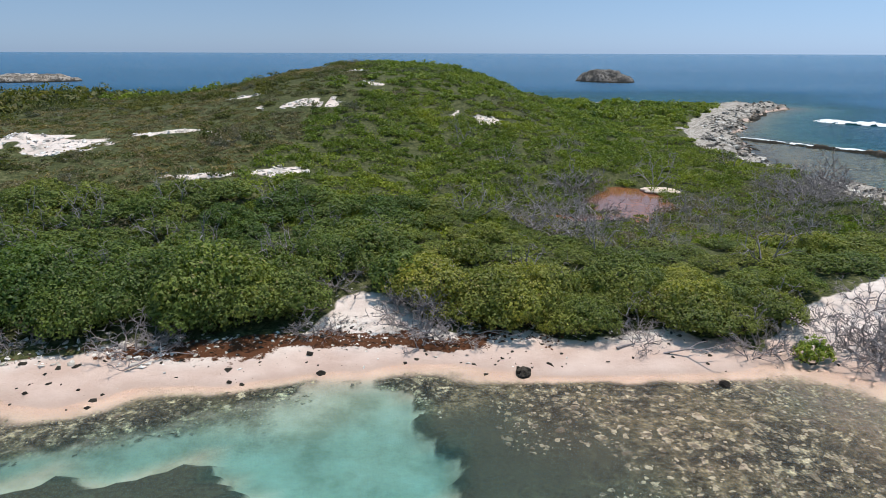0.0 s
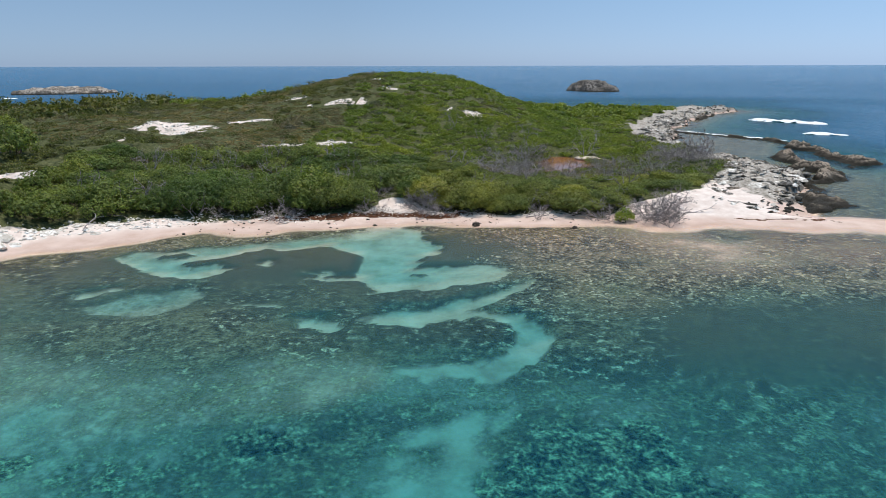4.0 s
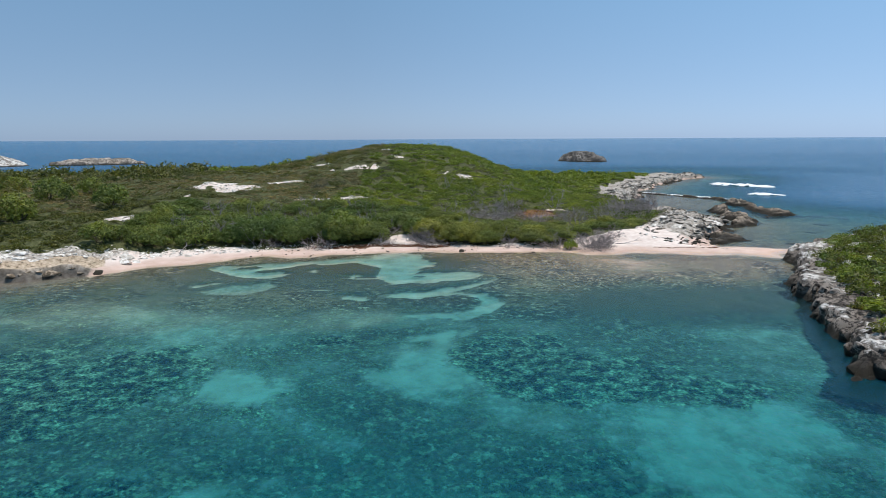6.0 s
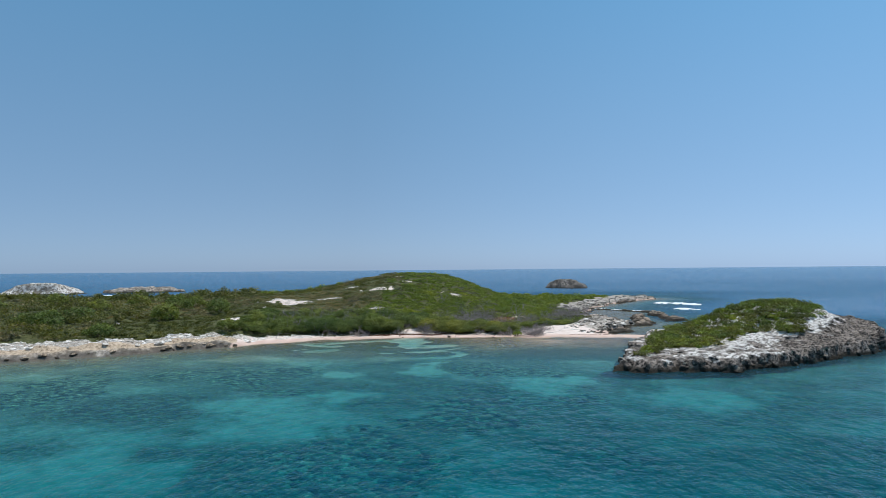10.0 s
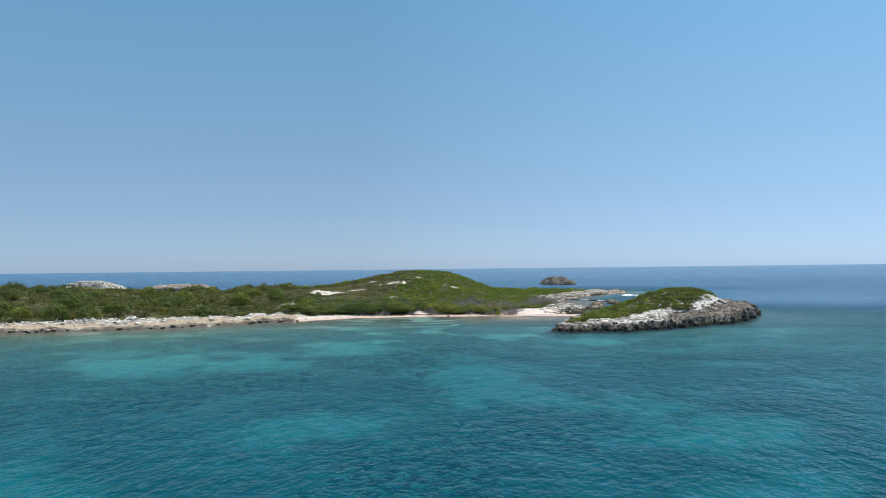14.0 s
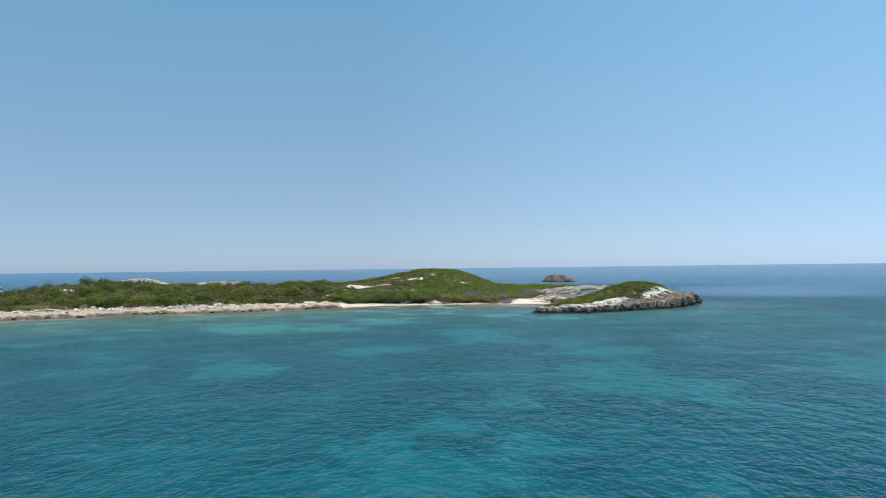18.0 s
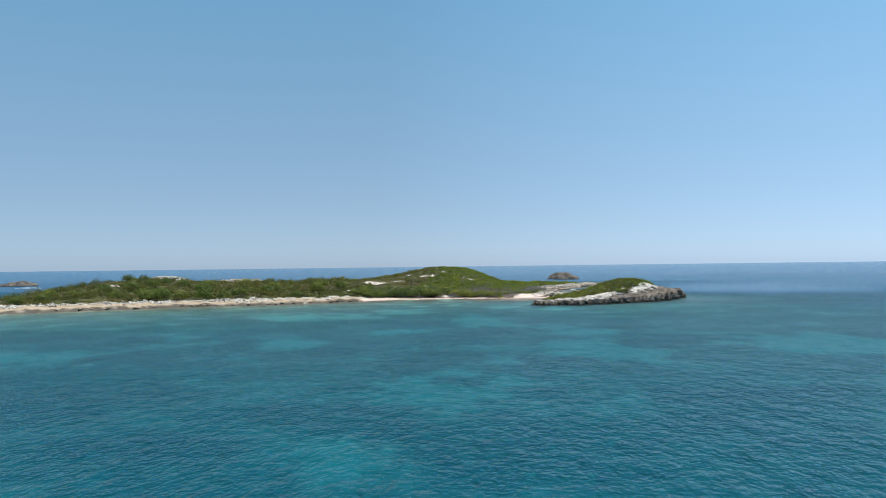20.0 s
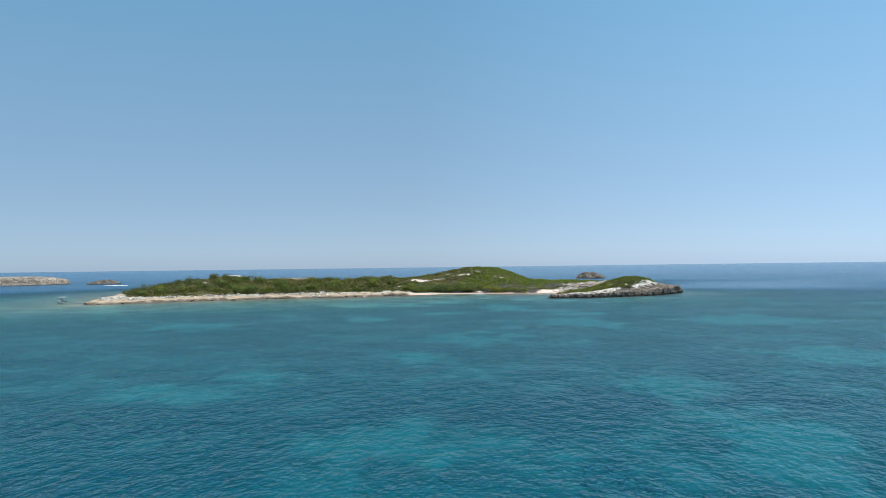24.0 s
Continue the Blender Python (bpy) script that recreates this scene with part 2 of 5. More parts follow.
WEEDS = [(-8.9, 15.4, 1.6, 1.2, 0), (-17.2, 14.4, 1.2, 1.0, 0), (-19.2, 16.2, 1.6, 0.8, 10), (-1.0, 12.3, 0.45, 0.3, 0), (0.9, 14.8, 1.6, 0.5, 10),
         (-20.5, -15, 11, 6.5, 5), (8.8, -11.5, 6.6, 5.0, -20), (16, -14.5, 5, 2.6, -15), (-17.1, -11.5, 3.6, 2.6, 0), (-5.9, -7.1, 1.6, 0.9, 0), (-15, -25.7, 4.6, 1.7, 0), (7.8, -31, 5, 3.4, 0), (18, -29, 3, 2.6, 0),
         (-2.3, -50.6, 8, 4.6, 0), (5.6, -37, 6.6, 7, 30), (-42, -26, 6, 11, 0), (-28, -77, 8, 4.5, 10), (-18.6, -65, 9, 6, 20), (-2.2, -49, 7, 9, 20), (11.3, -87.5, 6, 5, 0), (-24, -88, 4, 4, 0),
         (0.5, -101, 9, 9, 0), (20.7, -123, 5.5, 4.5, 0), (8, -137, 2.0, 1.8, 0), (28.3, -127, 5, 3, 0), (-23, -205, 13, 5, 0), (19.6, -216, 3, 3.4, 0), (27, -219, 5, 2, 0), (-36, -180, 6, 5, 0)]


def streak(x, y, line):
    """Above 0 within a band of changing width along a line."""
    best = np.full(np.shape(x), -9.0)
    for (ax, ay, aw), (bx, by, bw) in zip(line[:-1], line[1:]):
        dx, dy = bx - ax, by - ay
        t = np.clip(((x - ax) * dx + (y - ay) * dy) / (dx * dx + dy * dy), 0, 1)
        best = np.maximum(best, aw + (bw - aw) * t - np.hypot(x - ax - t * dx, y - ay - t * dy))
    return best


def bed_cover(x, y, d):
    """Cover from 0 on clean sand to 1, the share of dark coral and weed beds, and of smooth seagrass."""
    wx, wy = x + 0.45 * fbm(x / 1.7, y / 1.7, 31, 3), y + 0.45 * fbm(x / 1.7, y / 1.7, 32, 3)
    wx, wy = wx + 0.22 * fbm(x / 0.55, y / 0.55, 40, 2), wy + 0.22 * fbm(x / 0.55, y / 0.55, 41, 2)
    near = smooth(-3.5, 2.5, y + 0.10 * x + 1.5 * fbm(x / 6, y / 6, 36, 2))
    clean = smooth(-0.22, 0.22, inside_distance(wx, wy, POOL))
    for line in STREAKS:
        clean = np.maximum(clean, 0.85 * smooth(-0.3, 0.35, streak(wx, wy, line)))
    clean = np.maximum(clean, 0.5 * smooth(-0.3, 0.3, inside_distance(wx, wy, WINDOW)))
    for k, (cx, cy, rx, ry, tn) in enumerate(SANDS):
        clean = np.maximum(clean, (0.68 if cy > -30 else 0.6) * smooth(-0.45, 0.65, blob(x, y, cx, cy, rx, ry, tn, 0.55, 60 + k)))
    dark = np.zeros(np.shape(x))
    for k, (cx, cy, rx, ry, tn) in enumerate(WEEDS):
        b = smooth(-0.2, 0.3, blob(x, y, cx, cy, rx, ry, tn, 0.45, 130 + k))
        dark = np.maximum(dark, b)
        if cy > 9:
            clean = clean * (1 - 0.9 * b)
    shoal = smooth(-0.4, 0.4, inside_distance(wx, wy, SHOAL)) * smooth(-9, -5, y + 2 * fbm(x / 4, y / 4, 34, 3))
    out = 0.66 + 0.20 * fbm(x / 8, y / 6, 33, 4)
    cover = 0.97 * near + (1 - near) * out
    cover = cover * (1 - 0.08 * shoal) * (1 - clean)
    cover = np.maximum(cover, np.where(y < 6, 0.97 * dark * (1 - 0.5 * clean), 0))
    grass = near * (1 - shoal) * smooth(6.5, 0.5, x - 0.25 * (y - 10) + 1.6 * fbm(x / 3, y / 3, 38, 3)) * smooth(-2.6, -4.4, d + 0.7 * fbm(x / 2, y / 2, 39, 3))
    grass = grass * (0.4 + 0.6 * smooth(7.5, 10.5, y + 0.15 * x))
    grass = np.maximum(grass, near * smooth(9, 14, x) * smooth(9, 5, y) * 0.8)
    coral = np.clip((1 - near) * (0.5 + 0.5 * dark) + 0.4 * dark * (y < 6), 0, 1)
    rim = smooth(-4.6, -2.6, d + 0.8 * fbm(x / 2, y / 2, 37, 3)) * smooth(0.3, -0.4, d) * smooth(-2, -8, x)
    cover = np.maximum(cover, 0.62 * rim)
    spit = np.maximum(smooth(-0.2, 0.3, blob(x, y, 30, 17.5, 8.5, 4.5, 5, 0.5, 56)), smooth(5, 1, np.abs(d)) * smooth(22, 28, x) * smooth(40, 30, y))
    cover = cover * (1 - 0.3 * spit)
    cover = cover * (1 - 0.38 * smooth(9, 20, x + 0.5 * (y - 18)) * smooth(7, 13, y) * smooth(30, 26, y) * smooth(27, 20, x))
    wet = smooth(0.1, 1.5, -d)
    return np.where(d < 0, cover, 0) * wet, coral, grass, shoal, near


def weediness(x, y, d):
    return bed_cover(x, y, d)[0]


# ================= materials =================
class Mat:
    """A material whose nodes are added by short calls."""

    def __init__(self, name):
        self.m = bpy.data.materials.new(name)
        self.m.use_nodes = True
        self.t = self.m.node_tree
        self.bsdf = self.t.nodes["Principled BSDF"]
        self.out = self.t.nodes["Material Output"]

    def node(self, kind, **values):
        n = self.t.nodes.new(kind)
        for k, v in values.items():
            n.inputs[k.replace("_", " ")].default_value = v
        return n

    def link(self, a, b):
        self.t.links.new(a, b)

    def coords(self, scale=(1, 1, 1), turn=0):
        g = self.t.nodes.new("ShaderNodeNewGeometry")
        m = self.t.nodes.new("ShaderNodeMapping")
        m.inputs["Scale"].default_value = scale
        if turn:
            r = self.t.nodes.new("ShaderNodeMapping")
            r.inputs["Rotation"].default_value = (0, 0, radians(turn))
            self.link(g.outputs["Position"], r.inputs["Vector"])
            self.link(r.outputs[0], m.inputs["Vector"])
            return m.outputs[0]
        self.link(g.outputs["Position"], m.inputs["Vector"])
        return m.outputs[0]

    def noise(self, scale, detail=4.0, rough=0.55, stretch=(1, 1, 1), turn=0):
        n = self.node("ShaderNodeTexNoise", Scale=scale, Detail=detail, Roughness=rough)
        self.link(self.coords(stretch, turn), n.inputs["Vector"])
        return n.outputs["Fac"]

    def ramp(self, fac, stops):
        r = self.t.nodes.new("ShaderNodeValToRGB")
        e = r.color_ramp.elements
        while len(e) < len(stops):
            e.new(0.5)
        for el, (p, c) in zip(e, stops):
            el.position, el.color = p, (*c, 1)
        self.link(fac, r.inputs[0])
        return r.outputs["Color"]

    def mix(self, fac, a, b, how="MIX"):
        n = self.t.nodes.new("ShaderNodeMix")
        n.data_type, n.blend_type = "RGBA", how
        for sock, v in ((n.inputs[0], fac), (n.inputs[6], a), (n.inputs[7], b)):
            if isinstance(v, (int, float)):
                sock.default_value = v
            elif isinstance(v, tuple):
                sock.default_value = (*v, 1)
            else:
                self.link(v, sock)
        return n.outputs[2]

    def math(self, how, a, b=0.0):
        n = self.t.nodes.new("ShaderNodeMath")
        n.operation = how
        for sock, v in ((n.inputs[0], a), (n.inputs[1], b)):
            if isinstance(v, (int, float)):
                sock.default_value = v
            else:
                self.link(v, sock)
        return n.outputs[0]

    def step(self, v, a, b):
        n = self.t.nodes.new("ShaderNodeMapRange")
        n.interpolation_type = "SMOOTHSTEP"
        n.inputs["From Min"].default_value, n.inputs["From Max"].default_value = a, b
        self.link(v, n.inputs["Value"])
        return n.outputs["Result"]

    def attr(self, name):
        n = self.t.nodes.new("ShaderNodeAttribute")
        n.attribute_name = name
        return n.outputs["Fac"]

    def bump(self, height, strength=0.5, distance=0.05, to=None):
        n = self.node("ShaderNodeBump", Strength=strength, Distance=distance)
        self.link(height, n.inputs["Height"])
        self.link(n.outputs[0], to or self.bsdf.inputs["Normal"])
        return n.outputs[0]

    def done(self, colour=None, rough=0.9, spec=0.3, metal=0.0):
        b = self.bsdf
        if colour is not None:
            if isinstance(colour, tuple):
                b.inputs["Base Color"].default_value = (*colour, 1)
            else:
                self.link(colour, b.inputs["Base Color"])
        b.inputs["Roughness"].default_value = rough
        b.inputs["Specular IOR Level"].default_value = spec
        b.inputs["Metallic"].default_value = metal
        return self.m


def rock_material(name, pale, mid, dark, pit=1.0, waterline_shade=True, bleach=0.0, size=1.0):
    m = Mat(name)
    n1, n2 = m.noise(0.35 / size, 6, 0.62), m.noise(2.6 / size, 6, 0.7)
    c = m.ramp(n1, [(0.36, mid), (0.6, pale)])
    g = m.t.nodes.new("ShaderNodeNewGeometry")
    s = m.t.nodes.new("ShaderNodeSeparateXYZ")
    m.link(g.outputs["Position"], s.inputs[0])
    c = m.mix(m.step(n2, 0.54, 0.42), c, dark)
    c = m.mix(m.math("MULTIPLY", m.step(m.noise(0.7 / size, 5, 0.7, (1, 1, 1.8)), 0.52, 0.40), 0.75), c, dark)
    if bleach:                       # sun-bleached crust above the splash zone
        crust = m.math("ADD", s.outputs["Z"], m.math("MULTIPLY", m.math("SUBTRACT", m.noise(0.3, 6, 0.7), 0.5), 4.2))
        crust = m.math("SUBTRACT", crust, m.math("MULTIPLY", m.math("MAXIMUM", m.math("SUBTRACT", s.outputs["X"], 42.0), 0.0), 0.085))
        sn = m.t.nodes.new("ShaderNodeSeparateXYZ")
        m.link(g.outputs["Normal"], sn.inputs[0])
        level = m.step(m.math("ADD", sn.outputs["Z"], m.math("MULTIPLY", m.math("SUBTRACT", n2, 0.5), 0.9)), 0.42, 0.70)
        white = m.ramp(m.noise(1.4, 6, 0.7, (1, 1.6, 1)), [(0.40, (0.10, 0.085, 0.07)), (0.47, (0.46, 0.42, 0.37)), (0.56, (0.84, 0.80, 0.75))])
        c = m.mix(m.math("MULTIPLY", m.step(crust, bleach, bleach + 0.5), level), c, white)
    # Dark splash band at the water, with undercut shade put into its colour.
    if waterline_shade:
        edge = m.math("ADD", s.outputs["Z"], m.math("MULTIPLY", m.noise(0.8, 3), -0.8))
        c = m.mix(m.step(edge, 0.42, -0.15), c, (0.035, 0.03, 0.022))
    m.bump(m.math("ADD", m.noise(1.6, 10, 0.75), m.math("MULTIPLY", m.noise(6.0, 6, 0.75), 0.5)), min(0.9 * pit, 1.0), 0.5 * pit)
    return m.done(c, 0.92, 0.2)


def leaf_material(name, deep, fresh, dry, patch=0.05):
    m = Mat(name)
    g = m.t.nodes.new("ShaderNodeNewGeometry")
    o = m.t.nodes.new("ShaderNodeObjectInfo")
    rnd = g.outputs["Random Per Island"]
    c = m.ramp(rnd, [(0.0, deep), (0.6, fresh), (0.94, fresh), (1.0, dry)])
    big = m.ramp(m.noise(patch, 4, 0.6), [(0.36, (0.70, 0.80, 0.70)), (0.5, (1.0, 1.0, 1.0)), (0.64, (1.22, 1.12, 0.95))])
    clump = m.ramp(m.noise(0.32, 3, 0.6), [(0.34, (0.66, 0.72, 0.72)), (0.52, (1.0, 1.0, 1.0)), (0.68, (1.30, 1.22, 0.95))])
    own = m.ramp(o.outputs["Random"], [(0.0, (0.80, 0.88, 0.85)), (1.0, (1.2, 1.12, 1.0))])
    for k in (big, clump, own):
        c = m.mix(1.0, c, k, "MULTIPLY")
    m.done(c, 0.55, 0.3)
    tr = m.t.nodes.new("ShaderNodeBsdfTranslucent")
    m.link(m.mix(1.0, c, (1.15, 1.2, 0.6), "MULTIPLY"), tr.inputs["Color"])
    sh = m.node("ShaderNodeMixShader", Fac=0.38)
    m.link(m.bsdf.outputs[0], sh.inputs[1])
    m.link(tr.outputs[0], sh.inputs[2])
    m.link(sh.outputs[0], m.out.inputs["Surface"])
    return m.m


def ground_material():
    m = Mat("ground")
    soil, rock, weed, wrack, wet_and_undercut = (m.attr(k) for k in ("soil", "rock", "weed", "wrack", "wet"))
    fine = m.noise(9.0, 6, 0.7)
    sand = m.ramp(m.noise(0.5, 5, 0.6), [(0.3, (0.52, 0.37, 0.30)), (0.7, (0.66, 0.51, 0.43))])
    sand = m.mix(m.attr("dry"), sand, m.ramp(m.noise(0.9, 6, 0.65), [(0.35, (0.64, 0.52, 0.45)), (0.65, (0.78, 0.68, 0.61))]))
    sand = m.mix(m.attr("strand"), sand, m.ramp(m.noise(3.0, 7, 0.75), [(0.40, (0.20, 0.15, 0.115)), (0.47, (0.60, 0.52, 0.46)), (0.60, (0.74, 0.69, 0.63))]))
    sand = m.mix(m.math("MULTIPLY", m.step(fine, 0.58, 0.7), 0.35), sand, (0.42, 0.27, 0.18))
    sand = m.mix(m.math("MULTIPLY", wet_and_undercut, 0.55), sand, (0.42, 0.30, 0.235))
    film = m.ramp(m.noise(0.6, 6, 0.68), [(0.34, (0.22, 0.185, 0.135)), (0.5, (0.33, 0.28, 0.215)), (0.66, (0.40, 0.345, 0.28))])      # algal film under water
    sand = m.mix(m.math("MULTIPLY", m.attr("sunk"), 0.85), sand, film)
    bits = m.noise(2.2, 8, 0.72)
    # Leaf-littered earth; its darkest tones stand in for shade between the shrubs.
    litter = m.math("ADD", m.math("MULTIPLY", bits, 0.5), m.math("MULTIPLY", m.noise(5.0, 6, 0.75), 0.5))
    shaded_earth = m.ramp(litter, [(0.40, (0.024, 0.028, 0.012)), (0.5, (0.070, 0.078, 0.028)), (0.60, (0.150, 0.145, 0.070))])
    stone = m.ramp(bits, [(0.33, (0.10, 0.085, 0.065)), (0.47, (0.32, 0.28, 0.235)), (0.68, (0.62, 0.565, 0.50))])
    stone = m.mix(m.math("MULTIPLY", m.attr("shelf"), 0.85), stone, m.ramp(bits, [(0.36, (0.10, 0.07, 0.045)), (0.46, (0.40, 0.30, 0.20)), (0.62, (0.60, 0.47, 0.34))]))
    # Wet stone, with the undercut's shade painted dark along the ledge foot.
    stone = m.mix(m.math("MULTIPLY", wet_and_undercut, 0.8), stone, (0.06, 0.05, 0.04))
    tuft, patch = m.noise(1.9, 6, 0.72), m.noise(0.35, 5, 0.65)
    grass = m.ramp(tuft, [(0.36, (0.026, 0.022, 0.018)), (0.54, (0.065, 0.055, 0.042)), (0.64, (0.40, 0.34, 0.25))])
    grass = m.mix(m.step(patch, 0.40, 0.62), grass, m.ramp(tuft, [(0.34, (0.05, 0.043, 0.03)), (0.66, (0.17, 0.14, 0.095))]))
    grass = m.mix(1.0, grass, m.ramp(m.noise(6.5, 5, 0.7), [(0.36, (0.45, 0.45, 0.45)), (0.5, (1.0, 1.0, 1.0)), (0.64, (1.9, 1.8, 1.6))]), "MULTIPLY")
    heads, knobs = m.noise(1.25, 6, 0.7), m.noise(5.0, 5, 0.72)
    reef = m.ramp(heads, [(0.40, (0.016, 0.018, 0.022)), (0.50, (0.075, 0.075, 0.052)), (0.60, (0.21, 0.20, 0.13)), (0.72, (0.36, 0.33, 0.22))])
    reef = m.mix(1.0, reef, m.ramp(knobs, [(0.34, (0.35, 0.36, 0.38)), (0.5, (1.0, 1.0, 1.0)), (0.66, (1.9, 1.8, 1.55))]), "MULTIPLY")
    grass = m.mix(m.attr("coral"), grass, reef)
    blades = m.ramp(m.noise(7.0, 5, 0.7), [(0.34, (0.042, 0.039, 0.031)), (0.66, (0.088, 0.079, 0.056))])
    grass = m.mix(m.attr("meadow"), grass, blades)
    blur = m.math("ADD", m.math("MULTIPLY", m.math("SUBTRACT", patch, 0.5), m.math("ADD", 0.15, m.math("MULTIPLY", m.attr("coral"), 0.75))), m.math("MULTIPLY", m.math("SUBTRACT", tuft, 0.5), 0.9))
    blur = m.math("ADD", blur, m.math("MULTIPLY", m.math("MULTIPLY", m.math("SUBTRACT", heads, 0.5), m.attr("coral")), 1.3))
    c = m.mix(m.step(m.math("ADD", weed, blur), 0.25, 0.75), sand, grass)
    c = m.mix(m.step(m.math("ADD", rock, m.math("SUBTRACT", m.noise(0.7, 5), 0.5)), 0.4, 0.6), c, stone)
    c = m.mix(m.step(m.math("ADD", soil, m.math("SUBTRACT", m.noise(0.8, 6), 0.5)), 0.4, 0.6), c, shaded_earth)
    c = m.mix(m.step(m.math("ADD", wrack, m.math("MULTIPLY", m.math("SUBTRACT", m.noise(1.8, 7, 0.75), 0.5), 1.6)), 0.5, 0.62), c, (0.10, 0.04, 0.018))
    m.bump(m.math("ADD", bits, m.math("MULTIPLY", fine, 0.3)), 0.6, 0.12)
    return m.done(c, 0.95, 0.15)


def water_material():
    m = Mat("sea_water")
    m.t.nodes.remove(m.bsdf)
    depth = m.attr("depth")
    tint = m.t.nodes.new("ShaderNodeCombineColor")
    for k, absorb in enumerate((0.72, 0.135, 0.080)):
        m.link(m.math("EXPONENT", m.math("MULTIPLY", depth, -absorb)), tint.inputs[k])
    clear = m.node("ShaderNodeBsdfRefraction", Roughness=0.0, IOR=1.33)
    m.link(tint.outputs[0], clear.inputs["Color"])
    fine = m.noise(2.2, 2.0, 0.55, (1.1, 0.75, 1), 12)
    mid = m.noise(0.66, 2.5, 0.55, (1.15, 0.72, 1), 6)
    long = m.noise(0.17, 2.0, 0.5, (1.3, 0.6, 1), -8)
    waves = m.math("ADD", m.math("MULTIPLY", fine, 0.40), m.math("ADD", mid, m.math("MULTIPLY", long, 1.0)))
    calm = m.math("ADD", 0.10, m.math("MULTIPLY", m.step(depth, 1.8, 5.2), 0.90))      # smaller waves in the shallows
    bn, bn2, bn3, bn4 = (m.node("ShaderNodeBump", Distance=k) for k in (0.38, 0.85, 0.55, 1.7))
    for n, k in ((bn, 1.0), (bn2, 0.16), (bn3, 1.0), (bn4, 1.0)):
        m.link(waves, n.inputs["Height"])
        m.link(m.math("MULTIPLY", calm, k), n.inputs["Strength"])
    body = m.t.nodes.new("ShaderNodeBsdfDiffuse")
    far = m.ramp(m.noise(0.04, 5, 0.65, (0.5, 1.5, 1)), [(0.34, (0.0, 0.074, 0.145)), (0.66, (0.0, 0.126, 0.200))])
    far = m.mix(m.step(depth, 4.0, 11.0), far, (0.010, 0.130, 0.270))
    m.link(far, body.inputs["Color"])
    m.link(bn4.outputs[0], body.inputs["Normal"])
    m.link(bn2.outputs[0], clear.inputs["Normal"])
    murk = m.math("SUBTRACT", 1.0, m.math("EXPONENT", m.math("MULTIPLY", m.math("MAXIMUM", m.math("SUBTRACT", depth, 0.7), 0.0), -0.10)))
    inside = m.t.nodes.new("ShaderNodeMixShader")
    m.link(murk, inside.inputs[0])
    m.link(clear.outputs[0], inside.inputs[1])
    m.link(body.outputs[0], inside.inputs[2])
    open_sea = m.step(depth, 7.0, 20.0)           # rougher water outside the bay
    gloss = m.node("ShaderNodeBsdfGlossy", Roughness=0.2)
    m.link(m.math("ADD", 0.24, m.math("MULTIPLY", open_sea, 0.02)), gloss.inputs["Roughness"])
    fres = m.node("ShaderNodeFresnel", IOR=1.33)
    m.link(bn.outputs[0], gloss.inputs["Normal"])
    m.link(bn3.outputs[0], fres.inputs["Normal"])
    slick = m.math("ADD", 0.72, m.math("MULTIPLY", m.noise(0.02, 4, 0.6, (0.35, 2.6, 1), 5), 0.56))      # wind streaks
    top = m.t.nodes.new("ShaderNodeMixShader")
    m.link(m.math("MULTIPLY", fres.outputs[0], m.math("MULTIPLY", m.math("ADD", 0.43, m.math("MULTIPLY", open_sea, 0.37)), slick)), top.inputs[0])
    m.link(inside.outputs[0], top.inputs[1])
    m.link(gloss.outputs[0], top.inputs[2])
    m.link(top.outputs[0], m.out.inputs["Surface"])
    return m.m


def plain_material(name, c, rough=0.6, var=0.25, scale=3.0, spec=0.3):
    m = Mat(name)
    n = m.noise(scale, 5, 0.65)
    col = m.ramp(n, [(0.3, tuple(v * (1 - var) for v in c)), (0.7, tuple(min(v * (1 + var), 1) for v in c))])
    m.bump(n, 0.3, 0.03)
    return m.done(col, rough, spec)


M_GROUND, M_WATER = ground_material(), water_material()
M_LIME = rock_material("weathered_limestone", (0.62, 0.58, 0.52), (0.36, 0.32, 0.27), (0.10, 0.085, 0.07))
M_WHITE = rock_material("sunbleached_limestone", (0.86, 0.82, 0.77), (0.74, 0.69, 0.62), (0.42, 0.37, 0.31), 0.4, False)
M_GREY = rock_material("grey_limestone", (0.42, 0.39, 0.35), (0.24, 0.21, 0.18), (0.07, 0.06, 0.05))
M_ISLET = rock_material("karst_limestone", (0.38, 0.32, 0.27), (0.20, 0.165, 0.135), (0.035, 0.03, 0.026), 0.9, True, 1.25)
M_REEF = rock_material("brown_reef_rock", (0.42, 0.34, 0.26), (0.25, 0.195, 0.145), (0.05, 0.042, 0.035), 0.9)
M_TAN = rock_material("tan_ledge_rock", (0.58, 0.46, 0.34), (0.40, 0.30, 0.21), (0.15, 0.11, 0.07), 0.6, True)
M_FAR_WHITE = rock_material("distant_white_rock", (0.80, 0.76, 0.70), (0.60, 0.55, 0.48), (0.16, 0.13, 0.10), 1.0, True, 0.0, 3.5)
M_FAR_GREY = rock_material("distant_grey_rock", (0.28, 0.25, 0.22), (0.15, 0.13, 0.11), (0.05, 0.045, 0.04), 1.0, True, 0.0, 3.0)
M_FAR_PALE = rock_material("distant_pale_rock", (0.56, 0.49, 0.42), (0.36, 0.30, 0.24), (0.12, 0.10, 0.08), 1.0, True, 0.0, 3.5)
M_DARKROCK = rock_material("algae_dark_rock", (0.16, 0.13, 0.10), (0.08, 0.065, 0.05), (0.03, 0.025, 0.02), 1.0, False)
M_LEAF = leaf_material("dark_shrub_leaf", (0.045, 0.07, 0.016), (0.20, 0.25, 0.062), (0.30, 0.25, 0.13))
